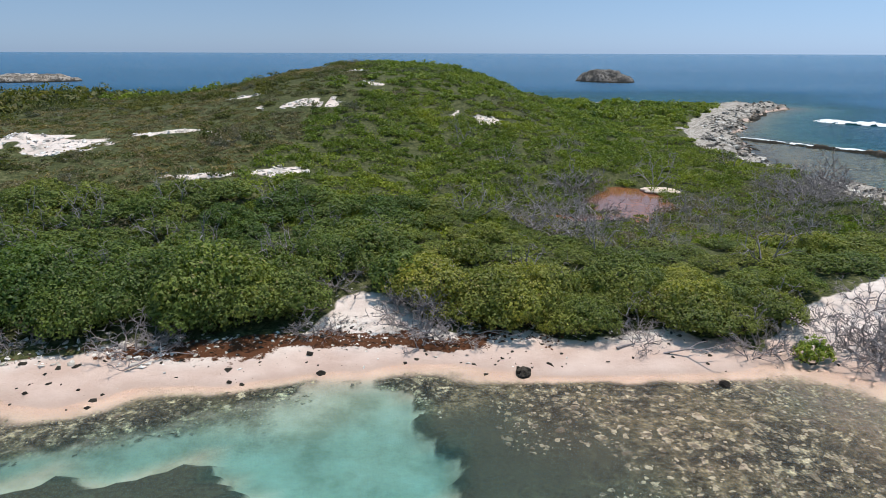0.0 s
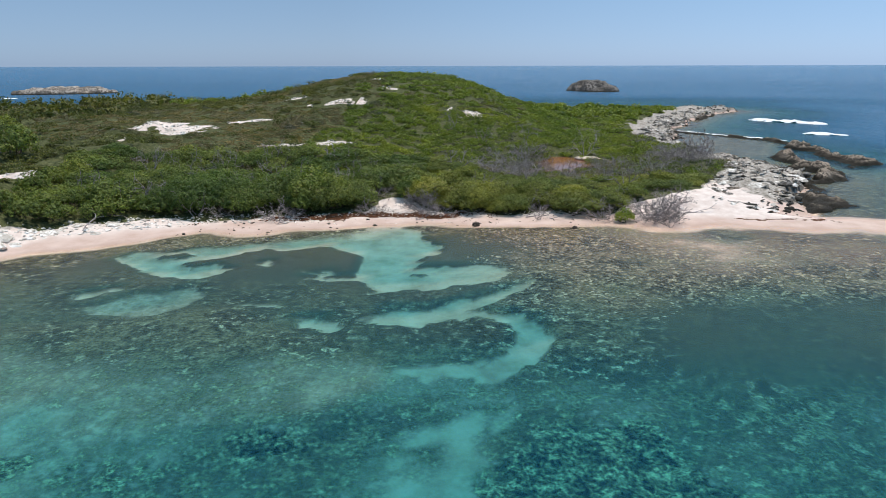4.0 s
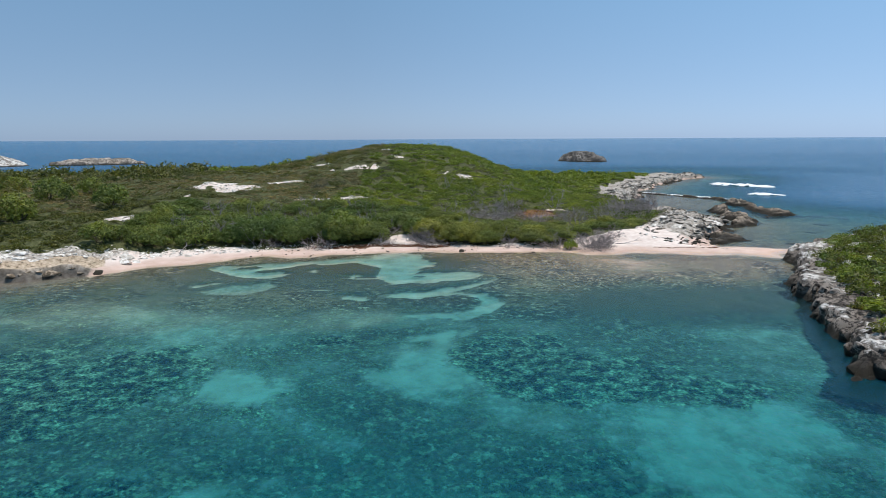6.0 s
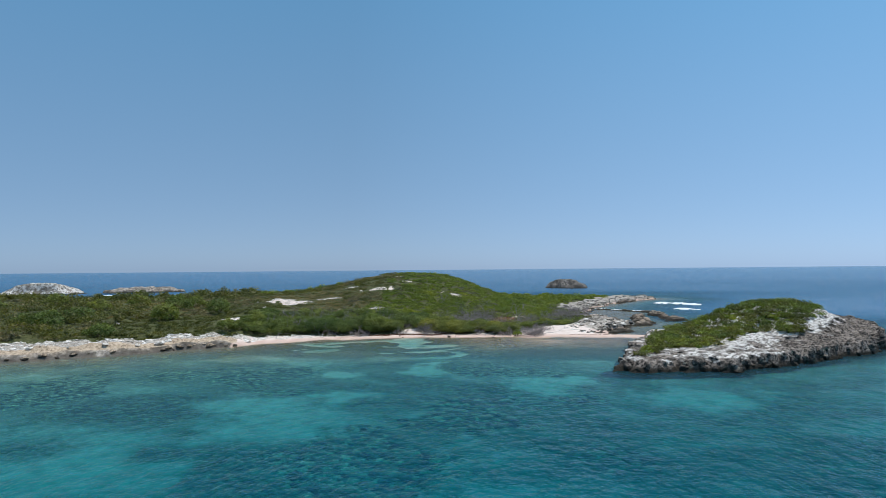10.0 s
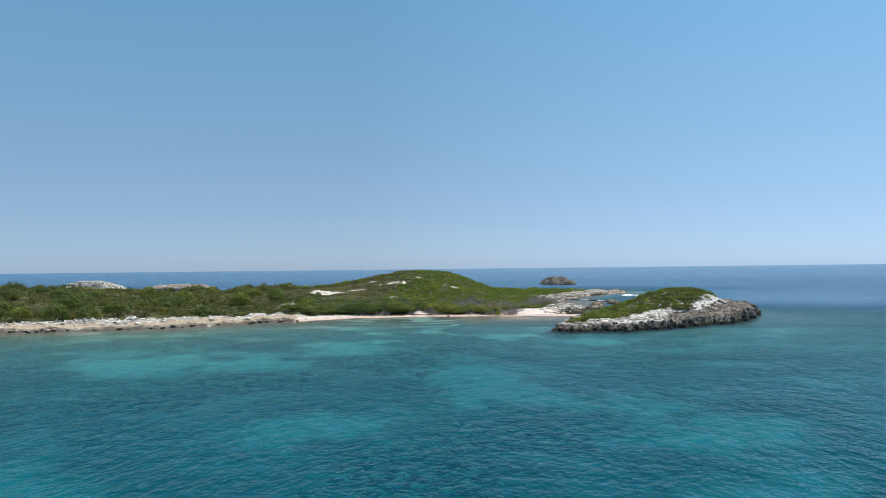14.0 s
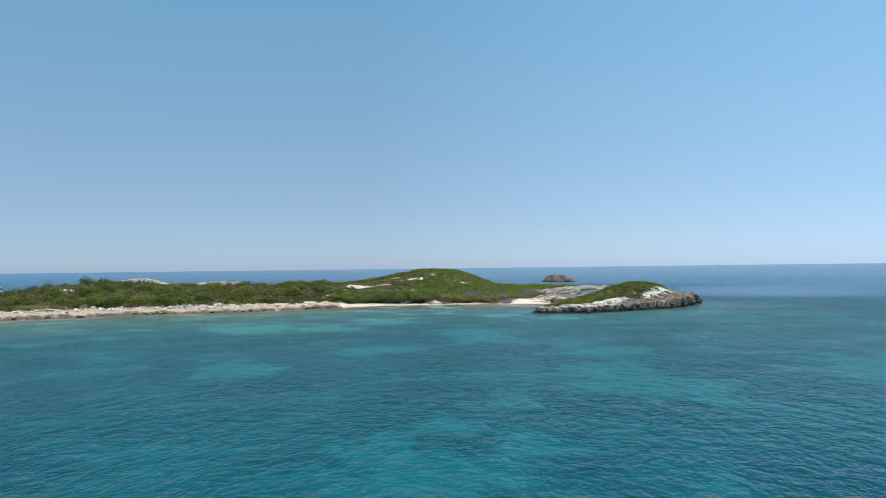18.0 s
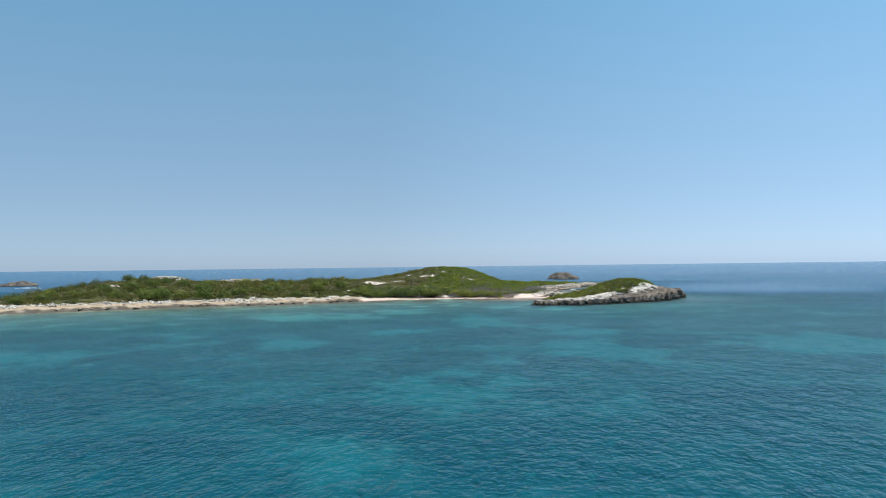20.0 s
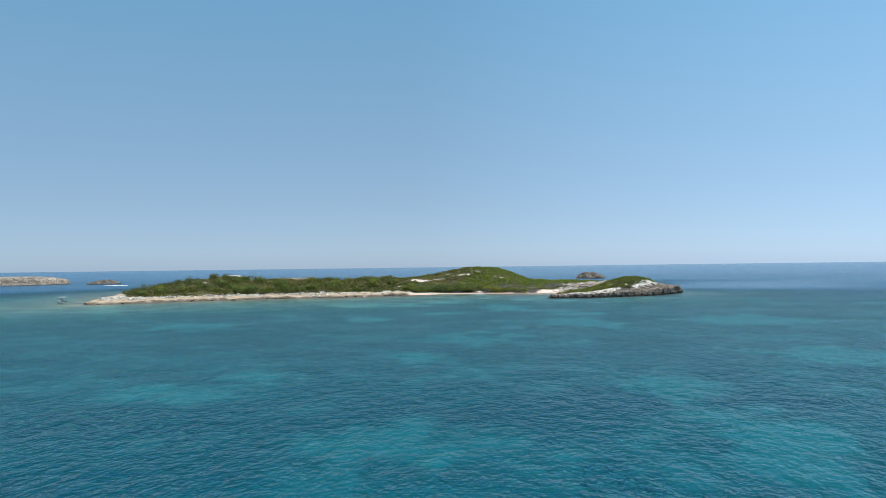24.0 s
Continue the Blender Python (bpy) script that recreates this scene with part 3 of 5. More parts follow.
M_LEAF_MID = leaf_material("shrub_leaf", (0.06, 0.08, 0.016), (0.26, 0.285, 0.066), (0.34, 0.28, 0.14))
M_LEAF_YOUNG = leaf_material("young_shrub_leaf", (0.16, 0.20, 0.025), (0.42, 0.46, 0.08), (0.38, 0.30, 0.10))
M_SCRUB = leaf_material("scrub_leaf", (0.036, 0.044, 0.012), (0.160, 0.162, 0.044), (0.30, 0.24, 0.15), 0.035)
M_SCRUB_GREEN = leaf_material("green_scrub_leaf", (0.075, 0.105, 0.016), (0.225, 0.275, 0.042), (0.30, 0.25, 0.12), 0.035)
M_SCRUB_DRY = leaf_material("dry_scrub_leaf", (0.100, 0.086, 0.046), (0.235, 0.198, 0.118), (0.36, 0.29, 0.23), 0.06)
M_BRUSH = leaf_material("grey_brush", (0.085, 0.075, 0.055), (0.20, 0.18, 0.145), (0.34, 0.30, 0.26), 0.08)
M_TWIG = plain_material("grey_dead_wood", (0.30, 0.26, 0.25), 0.9, 0.35, 6)
M_BARK = plain_material("brown_bark", (0.09, 0.07, 0.05), 0.9, 0.3, 5)
M_FOAM = plain_material("white_foam", (0.82, 0.84, 0.85), 0.9, 0.1, 2)
M_POND = plain_material("brown_pond_water", (0.24, 0.095, 0.045), 0.12, 0.25, 0.3, 0.5)


# ================= mesh helpers =================
def mesh_of(name, verts, quads, mat, smooth_faces=True):
    """A mesh from arrays of points and of faces with three or four corners."""
    me = bpy.data.meshes.new(name)
    v, q = np.asarray(verts, np.float32), np.asarray(quads, np.int32)
    k = q.shape[1]
    me.vertices.add(len(v))
    me.vertices.foreach_set("co", v.ravel())
    me.loops.add(q.size)
    me.loops.foreach_set("vertex_index", q.ravel())
    me.polygons.add(len(q))
    me.polygons.foreach_set("loop_start", np.arange(0, q.size, k, dtype=np.int32))
    me.polygons.foreach_set("use_smooth", np.full(len(q), smooth_faces))
    me.materials.append(mat)
    me.update(calc_edges=True)
    return me


def add_attr(me, name, values):
    a = me.attributes.new(name, "FLOAT", "POINT")
    a.data.foreach_set("value", np.asarray(values, np.float32).ravel())


def grid(xs, ys):
    X, Y = np.meshgrid(xs, ys)
    nx, ny = len(xs), len(ys)
    i = (np.arange(ny - 1)[:, None] * nx + np.arange(nx - 1)[None, :]).ravel()
    return X.ravel(), Y.ravel(), np.stack([i, i + 1, i + 1 + nx, i + nx], 1)


def axis(stops):
    """Coordinates from (start, step) pairs and a last end."""
    out = []
    for (a, s), (b, _) in zip(stops[:-1], stops[1:]):
        out.append(np.arange(a, b - s * 0.01, s))
    out.append(np.array([stops[-1][0]]))
    return np.concatenate(out)


def part(name, me, parent, label="", at=None):
    ob = new(name, me)
    ob.parent = parent
    if at is not None:
        ob.matrix_basis = at
    if label:
        ob["label"] = label
    return ob


# ================= ground and sea =================
gx = axis([(-4900, 600), (-700, 80), (-300, 8), (-200, 2.4), (-150, 1.1), (-60, 0.9), (-36, 0.45), (46, 1.0), (95, 4), (200, 10), (360, 100), (900, 500), (4900, 1)])
gy = axis([(-4900, 600), (-700, 60), (-300, 3), (-60, 1.0), (-24, 0.5), (8, 0.36), (34, 0.8), (70, 1.6), (190, 6), (340, 60), (900, 500), (4900, 1)])
X, Y, Q = grid(gx, gy)
Zg, D = ground_z(X, Y)
me = mesh_of("ground", np.stack([X, Y, Zg], 1), Q, M_GROUND)
S = scrub(X, Y)
rocky = np.maximum(ledgy(X, Y) * smooth(14, 10, D), 0.40 * smooth(-0.1, 0.3, bare(X, Y)))
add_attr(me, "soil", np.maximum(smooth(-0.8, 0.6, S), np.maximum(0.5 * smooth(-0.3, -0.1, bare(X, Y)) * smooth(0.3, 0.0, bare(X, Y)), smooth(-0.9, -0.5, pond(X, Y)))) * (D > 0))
add_attr(me, "rock", rocky * np.where(X < 0, smooth(-3.5, -1.5, D), smooth(-0.6, 0.2, D)))
cover, coral, grass, _, _ = bed_cover(X, Y, D)
add_attr(me, "weed", cover)
add_attr(me, "coral", coral)
add_attr(me, "sunk", smooth(0.15, 0.75, -Zg))
add_attr(me, "meadow", grass)
wr = np.exp(-((D - 3.0 - 0.7 * fbm(X / 3, Y / 3, 51, 3)) / 1.05) ** 2) * smooth(-22, -14, X) * smooth(6, 0, X) * (0.65 + 0.35 * smooth(-16, -9, X)) * (Y < 40)
wr = np.maximum(wr, 0.75 * np.exp(-((D - 2.5 - 0.5 * fbm(X / 3, Y / 3, 52, 3)) / 0.5) ** 2) * smooth(24, 28, X) * (Y < 30))
add_attr(me, "wrack", wr)
# Wet shore; on ledges it also carries the painted shade of the undercut.
add_attr(me, "wet", smooth(0.9 - 0.25 * ledgy(X, Y), 0.1 + 0.2 * ledgy(X, Y), D + 0.5 * fbm(X, Y, 58, 3) * ledgy(X, Y)))
add_attr(me, "dry", smooth(1.4, 3.2, D + 0.5 * fbm(X / 4, Y / 4, 59, 3)))
add_attr(me, "strand", np.exp(-((D - 4.0 - 0.8 * fbm(X / 3, Y / 3, 53, 3)) / 1.1) ** 2) * smooth(-25, -12, X) * smooth(20, 12, X) * (Y < 34) * 0.85)
add_attr(me, "shelf", smooth(4.2, 2.8, D) * (X < 0) * smooth(0.2, 0.8, D))
ground = tagged(new("ground", me), "pale pink sand, limestone and sandy seabed of the cay", "ground", kind="structure")

wx = axis([(-4900, 500), (-400, 20), (-200, 4), (-60, 1.2), (70, 3), (160, 20), (400, 500), (4900, 1)])
wy = axis([(-4900, 500), (-300, 6), (-60, 2), (-10, 0.8), (32, 2), (190, 20), (400, 500), (4900, 1)])
X, Y, Q = grid(wx, wy)
Zw, Dw = ground_z(X, Y)
keep = (Dw[Q] < 7).any(1)
me = mesh_of("sea", np.stack([X, Y, 0 * X], 1), Q[keep], M_WATER)
add_attr(me, "depth", np.clip(-Zw, 0, 30) + 0.02 * np.clip(-Dw - 320, 0, 500))
sea = tagged(new("sea", me), "clear turquoise shallows turning deep blue offshore", "sea", kind="structure")
sea.visible_shadow = False


# ================= rocky islets =================
def islet_mesh(name, outline, mat, res, cliff, dome, seed, rough=0.5, steep=1.2, jag=1.0, rise=9.0, grain=2.2):
    xs = [p[0] for p in outline]
    ys = [p[1] for p in outline]
    X, Y, Q = grid(np.arange(min(xs) - 3, max(xs) + 3, res), np.arange(min(ys) - 3, max(ys) + 3, res))
    d = inside_distance(X + jag * 1.1 * fbm(X / 4, Y / 4, seed, 4), Y + jag * 1.1 * fbm(X / 4, Y / 4, seed + 5, 4), outline)
    z = -1.5 + 1.5 * smooth(-1.2, 0.0, d) + cliff(X, Y) * smooth(-0.2, steep, d) + dome(X, Y) * smooth(steep, steep + rise, d)
    z = z + rough * (ridged(X / grain, Y / grain, seed + 9, 5) - 0.55) * smooth(-0.8, 0.6, d) * (1 - 0.5 * smooth(5, 12, d))
    lean = 0.35 * jag * smooth(-0.6, 0.8, d)
    X2 = X + lean * fbm(X / 1.3, Y / 1.3 + z, seed + 3, 3)
    Y2 = Y + lean * fbm(X / 1.3, Y / 1.3 + z, seed + 7, 3)
    keep = (d[Q] > -1.3).any(1)
    return mesh_of(name, np.stack([X2, Y2, z], 1), Q[keep], mat), (X, Y, z, d)


ISLET = [(25.3, -14.8), (29, -17.2), (36, -17.5), (44.5, -14.5), (55, -9), (66, -2), (75, 8.5), (82.5, 21), (85, 30), (78, 36), (64, 32), (50, 27), (40, 19), (34.5, 9), (29.5, -6)]


def islet_cliff(x, y):
    return 1.1 + 0.5 * smooth(30, 46, x) + 1.0 * smooth(60, 80, x)


def islet_dome(x, y):
    return 0.2 + 0.8 * smooth(42, 56, x) + 4.0 * np.exp(-((x - 61) / 11.5) ** 2 - ((y - 15) / 11) ** 2)


islet = tagged(new("limestone_islet"), "jagged grey limestone islet standing in the turquoise bay", "islet")
me, ISLET_GRID = islet_mesh("rock_base", ISLET, M_ISLET, 0.32, islet_cliff, islet_dome, 101, 0.95, 0.7, 1.2, 9.0, 1.9)
part("rock_base", me, islet)


def ring(cx, cy, rx, ry, turn, n=14):
    c, s = math.cos(radians(turn)), math.sin(radians(turn))
    return [(cx + rx * c * math.cos(a) - ry * s * math.sin(a), cy + rx * s * math.cos(a) + ry * c * math.sin(a)) for a in (2 * math.pi * k / n for k in range(n))]


def far_rock(name, label, cx, cy, rx, ry, turn, h_edge, h_top, mat, seed, res=0.8):
    me, _ = islet_mesh(name, ring(cx, cy, rx, ry, turn), mat, res, lambda x, y: h_edge + 0 * x,
                       lambda x, y: h_top * np.exp(-(((x - cx) ** 2 + (y - cy) ** 2) / (0.8 * rx) ** 2) ** 1.6), seed, 2.6, 1.5, 1.2, 3.5, 6.0)
    return tagged(new(name, me), label, "islet", "distant rocks in the sea")


far_rock("far_rock", "dark domed rock standing alone in the sea", 77, 309, 15, 9, -55, 2.0, 2.9, M_FAR_GREY, 201)
far_rock("far_rock", "whitish domed limestone rock in the sea", -236, 270, 22, 12, 20, 1.0, 5.2, M_FAR_WHITE, 211)
far_rock("far_rock", "long low pale limestone shelf in the sea", -185, 290, 23, 9, 25, 1.5, 1.3, M_FAR_PALE, 221)
far_rock("far_rock", "long pale limestone cay with low cliffs", -425, 250, 42, 24, 60, 3.5, 4.0, M_FAR_PALE, 231, 1.5)
far_rock("far_rock", "small low dark rock in the sea", -352, 262, 14, 6, 20, 1.5, 2.0, M_FAR_GREY, 241)

# ================= shrubs =================
rng = np.random.default_rng(5)


def leaf_cloud(pos, nrm, size, rng, spread=0.8):
    """Small pointed leaves at the places given, roughly facing along nrm."""
    n = len(pos)
    nv = nrm + spread * rng.normal(size=(n, 3))
    nv /= np.linalg.norm(nv, axis=1)[:, None] + 1e-9
    a = np.cross(nv, rng.normal(size=(n, 3)))
    a /= np.linalg.norm(a, axis=1)[:, None] + 1e-9
    b = np.cross(nv, a)
    s = (size * rng.uniform(0.65, 1.3, n))[:, None]
    v = np.stack([pos - a * s * 0.5 - b * s * 0.1, pos + a * s * 0.1 + b * s * 0.5 + nv * s * 0.1, pos + a * s * 0.5 - b * s * 0.25], 1).reshape(-1, 3)
    return v, np.arange(3 * n).reshape(n, 3)


def crown_points(n, rng, lumps=7, flat=0.8, low=0.3, tuft=1):
    """Points on a lumpy crown of radius about 1, its base near z 0."""
    cen, rad = [np.array([0, 0, 0.5])], [0.68]
    for k in range(lumps):
        a, r = 2 * math.pi * (k + rng.uniform(-0.35, 0.35)) / lumps, rng.uniform(0.35, 0.72)
        cen.append(np.array([r * math.cos(a), r * math.sin(a), rng.uniform(0.25, 0.75) * flat]))
        rad.append(rng.uniform(0.28, 0.48))
    w = np.array(rad) ** 2
    k = rng.choice(len(cen), n, p=w / w.sum())
    u = rng.normal(size=(n, 3))
    u[:, 2] = np.abs(u[:, 2]) * 1.05 - low * rng.uniform(0, 1.6, n)
    u /= np.linalg.norm(u, axis=1)[:, None]
    c, r = np.array(cen)[k], np.array(rad)[k]
    shell = np.where(rng.uniform(0, 1, n) < 0.25, rng.uniform(0.55, 0.85, n), rng.uniform(0.86, 1.06, n))
    p = c + u * (r * shell)[:, None] * np.array([1, 1, flat])
    if tuft > 1:                     # leaves gathered into rosettes
        m = n // tuft
        k = np.repeat(np.arange(m), tuft)
        j = rng.normal(size=(m * tuft, 3))
        p, u, n = p[k] + 0.042 * j, u[k] * 0.9 + 0.55 * j + np.array([0, 0, 0.35]), m * tuft
    deep = np.zeros(n, bool)
    for cc, rr in zip(cen, rad):
        deep |= np.linalg.norm((p - cc) / np.array([1, 1, flat]), axis=1) < 0.5 * rr
    ok = ~deep & (p[:, 2] > 0.02)
    return p[ok], u[ok]


def tubes(paths, sides=4):
    """Tapered round sticks along paths of (point, radius)."""
    vs, qs, base = [], [], 0
    for path in paths:
        n = len(path)
        for k, (p, r) in enumerate(path):
            d = np.array(path[min(k + 1, n - 1)][0]) - np.array(path[max(k - 1, 0)][0])
            d = d / (np.linalg.norm(d) + 1e-9)
            a = np.cross(d, (0.3, 0.9, 0.2))
            a /= np.linalg.norm(a) + 1e-9
            b = np.cross(d, a)
            for i in range(sides):
                w = 2 * math.pi * i / sides
                vs.append(np.array(p) + r * (math.cos(w) * a + math.sin(w) * b))
        for k in range(n - 1):
            for i in range(sides):
                j = (i + 1) % sides
                qs.append((base + k * sides + i, base + k * sides + j, base + (k + 1) * sides + j, base + (k + 1) * sides + i))
        base += n * sides
    return np.array(vs), np.array(qs)


def bough(p, d, length, r, depth, rng, out, sag=0.15, fork=3):
    """A crooked branch with its side branches."""
    path, q = [], np.array(p, float)
    d = np.array(d, float)
    n = 4
    for k in range(n + 1):
        path.append((q.copy(), r * (1 - 0.6 * k / n)))
        d = d + rng.normal(size=3) * 0.28 + np.array([0, 0, -sag * 0.3])
        d /= np.linalg.norm(d)
        q = q + d * length / n
        if depth and k >= 1:
            for _ in range(fork if k == n else 1):
                e = d + rng.normal(size=3) * 0.75 + np.array([0, 0, 0.15])
                bough(q, e / np.linalg.norm(e), length * rng.uniform(0.4, 0.65), r * 0.5, depth - 1, rng, out, sag, fork)
    out.append(path)


def shrub(leaves, size, mat, seed, radius=1.6, tall=0.95):
    """One living shrub at the origin: stems and a crown of leaves."""
    r = np.random.default_rng(seed)
    root = new("shrub")
    for k in range(5):
        out = []
        a = 2 * math.pi * k / 5 + r.uniform(-0.4, 0.4)
        bough((0.12 * math.cos(a), 0.12 * math.sin(a), -0.15), (0.75 * math.cos(a), 0.75 * math.sin(a), 0.8), radius * 0.9, 0.06, 0, r, out, 0.1, 0)
        part("stem", mesh_of("stem", *tubes(out, 3), M_BARK), root, "crooked brown stem")
    p, u = crown_points(leaves, r, 9, 0.85, 0.3, 7)
    p = p * np.array([radius, radius, radius * tall])
    part("crown", mesh_of("crown", *leaf_cloud(p, u, size, r, 0.4), mat, False), root)
    return root


def dead_shrub(seed, radius=1.3, stems=4, depth=2, rise=0.55, fork=1, thick=0.035):
    """A leafless shrub of grey branches at the origin, each main branch its own part."""
    r = np.random.default_rng(seed)
    root = new("dead_shrub")
    for k in range(stems):
        a = 2 * math.pi * k / stems + r.uniform(-0.4, 0.4)
        out = []
        bough((0.1 * math.cos(a), 0.1 * math.sin(a), -0.12), (math.cos(a), math.sin(a), rise + r.uniform(0, 0.8)), radius * 0.75, thick, depth, r, out, 0.05, fork)
        part("branch", mesh_of("branch", *tubes(out, 3), M_TWIG), root)
    return root


def low_zone(x, y):
    """1 around the pond and in the dying grey scrub east of it, where growth is low and thin."""
    return np.clip(np.maximum(blob(x, y, 14.5, 48.5, 10, 9, 20, 0.2, 71), blob(x, y, 28, 49, 13, 8, 35, 0.3, 72)) * 2.5 + 0.4, 0, 1)


def spaced(x0, x1, y0, y1, gap, tries, ok, rng):
    """Places at least gap apart where ok() holds."""
    px, py = rng.uniform(x0, x1, tries), rng.uniform(y0, y1, tries)
    good = ok(px, py)
    out = np.zeros((0, 2))
    for x, y in zip(px[good], py[good]):
        if not len(out) or ((out[:, 0] - x) ** 2 + (out[:, 1] - y) ** 2).min() > gap * gap:
            out = np.vstack([out, (x, y)])
    return out


def set_down(kinds, spots, rng, size=(0.8, 1.3), label="", category="", group="", sink=0.03, flat=(0.85, 1.15), inland_drop=0.0):
    """Copies of one of the kinds on each spot of ground."""
    if not len(spots):
        return
    zs, _ = ground_z(spots[:, 0], spots[:, 1])
    for (x, y), z in zip(spots, zs):
        drop = inland_drop * float(smooth(30.5, 37, y))
        s = rng.uniform(*size) * (1 - 0.2 * drop)
        m = Matrix.Translation((x, y, z - sink * s)) @ Matrix.Rotation(rng.uniform(0, 6.28), 4, "Z") @ Matrix.Diagonal((s, s, s * (1 - drop) * rng.uniform(*flat), 1))
        tagged(copy_thing(kinds[int(rng.integers(len(kinds)))], m), label, category, group)


def put(ob, x, y, size=1.0, turn=0.0, tall=1.0, sink=0.03):
    z, _ = ground_z(np.array([x]), np.array([y]))
    ob.matrix_basis = Matrix.Translation((x, y, float(z[0]) - sink * size)) @ Matrix.Rotation(radians(turn), 4, "Z") @ Matrix.Diagonal((size, size, size * tall, 1))
    return ob


dark_near = [shrub(9600, 0.105, M_LEAF, 300 + k, 1.7, 1.0) for k in range(4)]
mid_near = [shrub(9200, 0.105, M_LEAF_MID, 320 + k, 1.7, 0.9) for k in range(4)]
dark_kinds = [shrub(4000, 0.15, M_LEAF, 304 + k, 1.7, 1.0) for k in range(3)]
mid_kinds = [shrub(3900, 0.15, M_LEAF_MID, 324 + k, 1.7, 0.9) for k in range(3)]
young = tagged(shrub(2200, 0.11, M_LEAF_YOUNG, 340, 0.85, 1.25), "small yellow-green shrub alone on the pink sand", "shrub")
dead_kinds = [dead_shrub(360 + k, 1.3, 4, 2, 0.9, 1, 0.04) for k in range(4)]
thickets = [dead_shrub(380 + k, 1.45, 8, 2, 0.5, 4, 0.06) for k in range(3)]
DARK_LABEL, MID_LABEL = "dense dark green shrub at the back of the beach", "dense yellowish green shrub at the back of the beach"
BELT = "shrubs behind the beach"
for n, ob in enumerate(dark_near):
    tagged(put(ob, (-9.2, -12.5, -17.5, -6.4)[n], (29.3, 28.2, 28.0, 34.4)[n], (1.5, 1.25, 1.2, 1.15)[n], 40 * n), DARK_LABEL, "shrub", BELT)
for n, ob in enumerate(mid_near):
    tagged(put(ob, (3.4, 7.0, 12.4, 9.6)[n], (29.6, 28.6, 29.4, 31.0)[n], (1.4, 1.05, 1.35, 1.2)[n], 50 * n), MID_LABEL, "shrub", BELT)
for n, ob in enumerate(dark_kinds):
    tagged(put(ob, (-4.2, -14, -20)[n], (36.5, 40, 42)[n], (1.1, 1.0, 1.0)[n], 40 * n), DARK_LABEL, "shrub", BELT)
for n, ob in enumerate(mid_kinds):
    tagged(put(ob, (1.5, 24, 3)[n], (35.5, 38.5, 39)[n], (1.0, 0.9, 0.9)[n], 50 * n), MID_LABEL, "shrub", BELT)
put(young, 16.9, 25.9, 1.15)
for n, ob in enumerate(thickets):
    tagged(put(ob, (19.8, 15.2, -0.6)[n], (25.6, 27.2, 30.0)[n], (1.25, 1.1, 1.1)[n], 70 * n), "leafless grey shrub of tangled bare branches", "dead shrub", "dead grey shrubs")
for n, ob in enumerate(dead_kinds):
    tagged(put(ob, (15.4, 0.4, -1.9, 14.2)[n], (26.6, 30.3, 31.0, 26.2)[n], 1.0, 70 * n), "leafless grey shrub of tangled bare branches", "dead shrub", "dead grey shrubs")
for n, (x, y, k) in enumerate([(-14.2, 26.2, 1.0), (-0.9, 28.3, 1.15), (0.6, 28.0, 0.9), (-5.9, 28.0, 0.8), (-13.0, 26.8, 0.8), (20.8, 27.6, 1.2), (22.5, 30.5, 1.0), (-19, 26.6, 0.9), (9.6, 27.3, 0.7), (18.0, 29.5, 1.1), (19.1, 26.3, 1.1), (20.7, 25.3, 1.0), (20.4, 26.5, 1.15), (-1.4, 29.6, 1.2), (-0.4, 31.2, 1.2), (-5.6, 32.4, 1.0)]):
    ob = copy_thing(thickets[n % 3], Matrix.Identity(4))
    tagged(put(ob, x, y, k, 50 * n), "leafless grey shrub of tangled bare branches", "dead shrub", "dead grey shrubs")

def belt_west(x, y):
    return (scrub(x, y) > 0.9) & (x < -2)


def belt_east(x, y):
    return (scrub(x, y) > 0.9) & (x >= -2) & (low_zone(x, y) < 0.5)


spots = spaced(-38, 0, 14, 46, 1.75, 900, belt_west, rng)
near = (spots[:, 1] < 31.5) & (spots[:, 0] > -24)
set_down(dark_near, spots[near], rng, (0.8, 1.25), DARK_LABEL, "shrub", BELT, 0.05, (0.85, 1.1), 0.28)
set_down(dark_kinds, spots[~near], rng, (0.8, 1.25), DARK_LABEL, "shrub", BELT, 0.05, (0.85, 1.1), 0.28)
spots = spaced(-2, 38, 27, 47, 1.6, 900, belt_east, rng)
near = (spots[:, 1] < 32.5)
set_down(mid_near, spots[near], rng, (0.75, 1.2), MID_LABEL, "shrub", BELT, 0.05, (0.75, 1.0), 0.42)
set_down(mid_kinds, spots[~near], rng, (0.75, 1.2), MID_LABEL, "shrub", BELT, 0.05, (0.75, 1.0), 0.42)
set_down(dead_kinds, spaced(-30, 36, 27, 66, 5.5, 90, lambda x, y: (scrub(x, y) > 0.3) & ((y < 40) | (x > 2)), rng), rng, (1.3, 2.0), "leafless grey shrub of tangled bare branches", "dead shrub", "dead grey shrubs", 0.02, (1.0, 1.4))
set_down(dead_kinds + thickets[:1], spaced(4, 40, 36, 64, 1.9, 700, lambda x, y: (scrub(x, y) > 0.0) & (low_zone(x, y) > 0.45), rng)[:95], rng, (0.8, 1.3), "leafless grey shrub of tangled bare branches", "dead shrub", "dead grey shrubs", 0.02, (0.9, 1.3))
set_down(dead_kinds, spaced(-34, -6, 25, 44, 3.0, 200, lambda x, y: scrub(x, y) > 0.2, rng)[:16], rng, (1.2, 1.8), "leafless grey shrub of tangled bare branches", "dead shrub", "dead grey shrubs", 0.02, (1.1, 1.4))
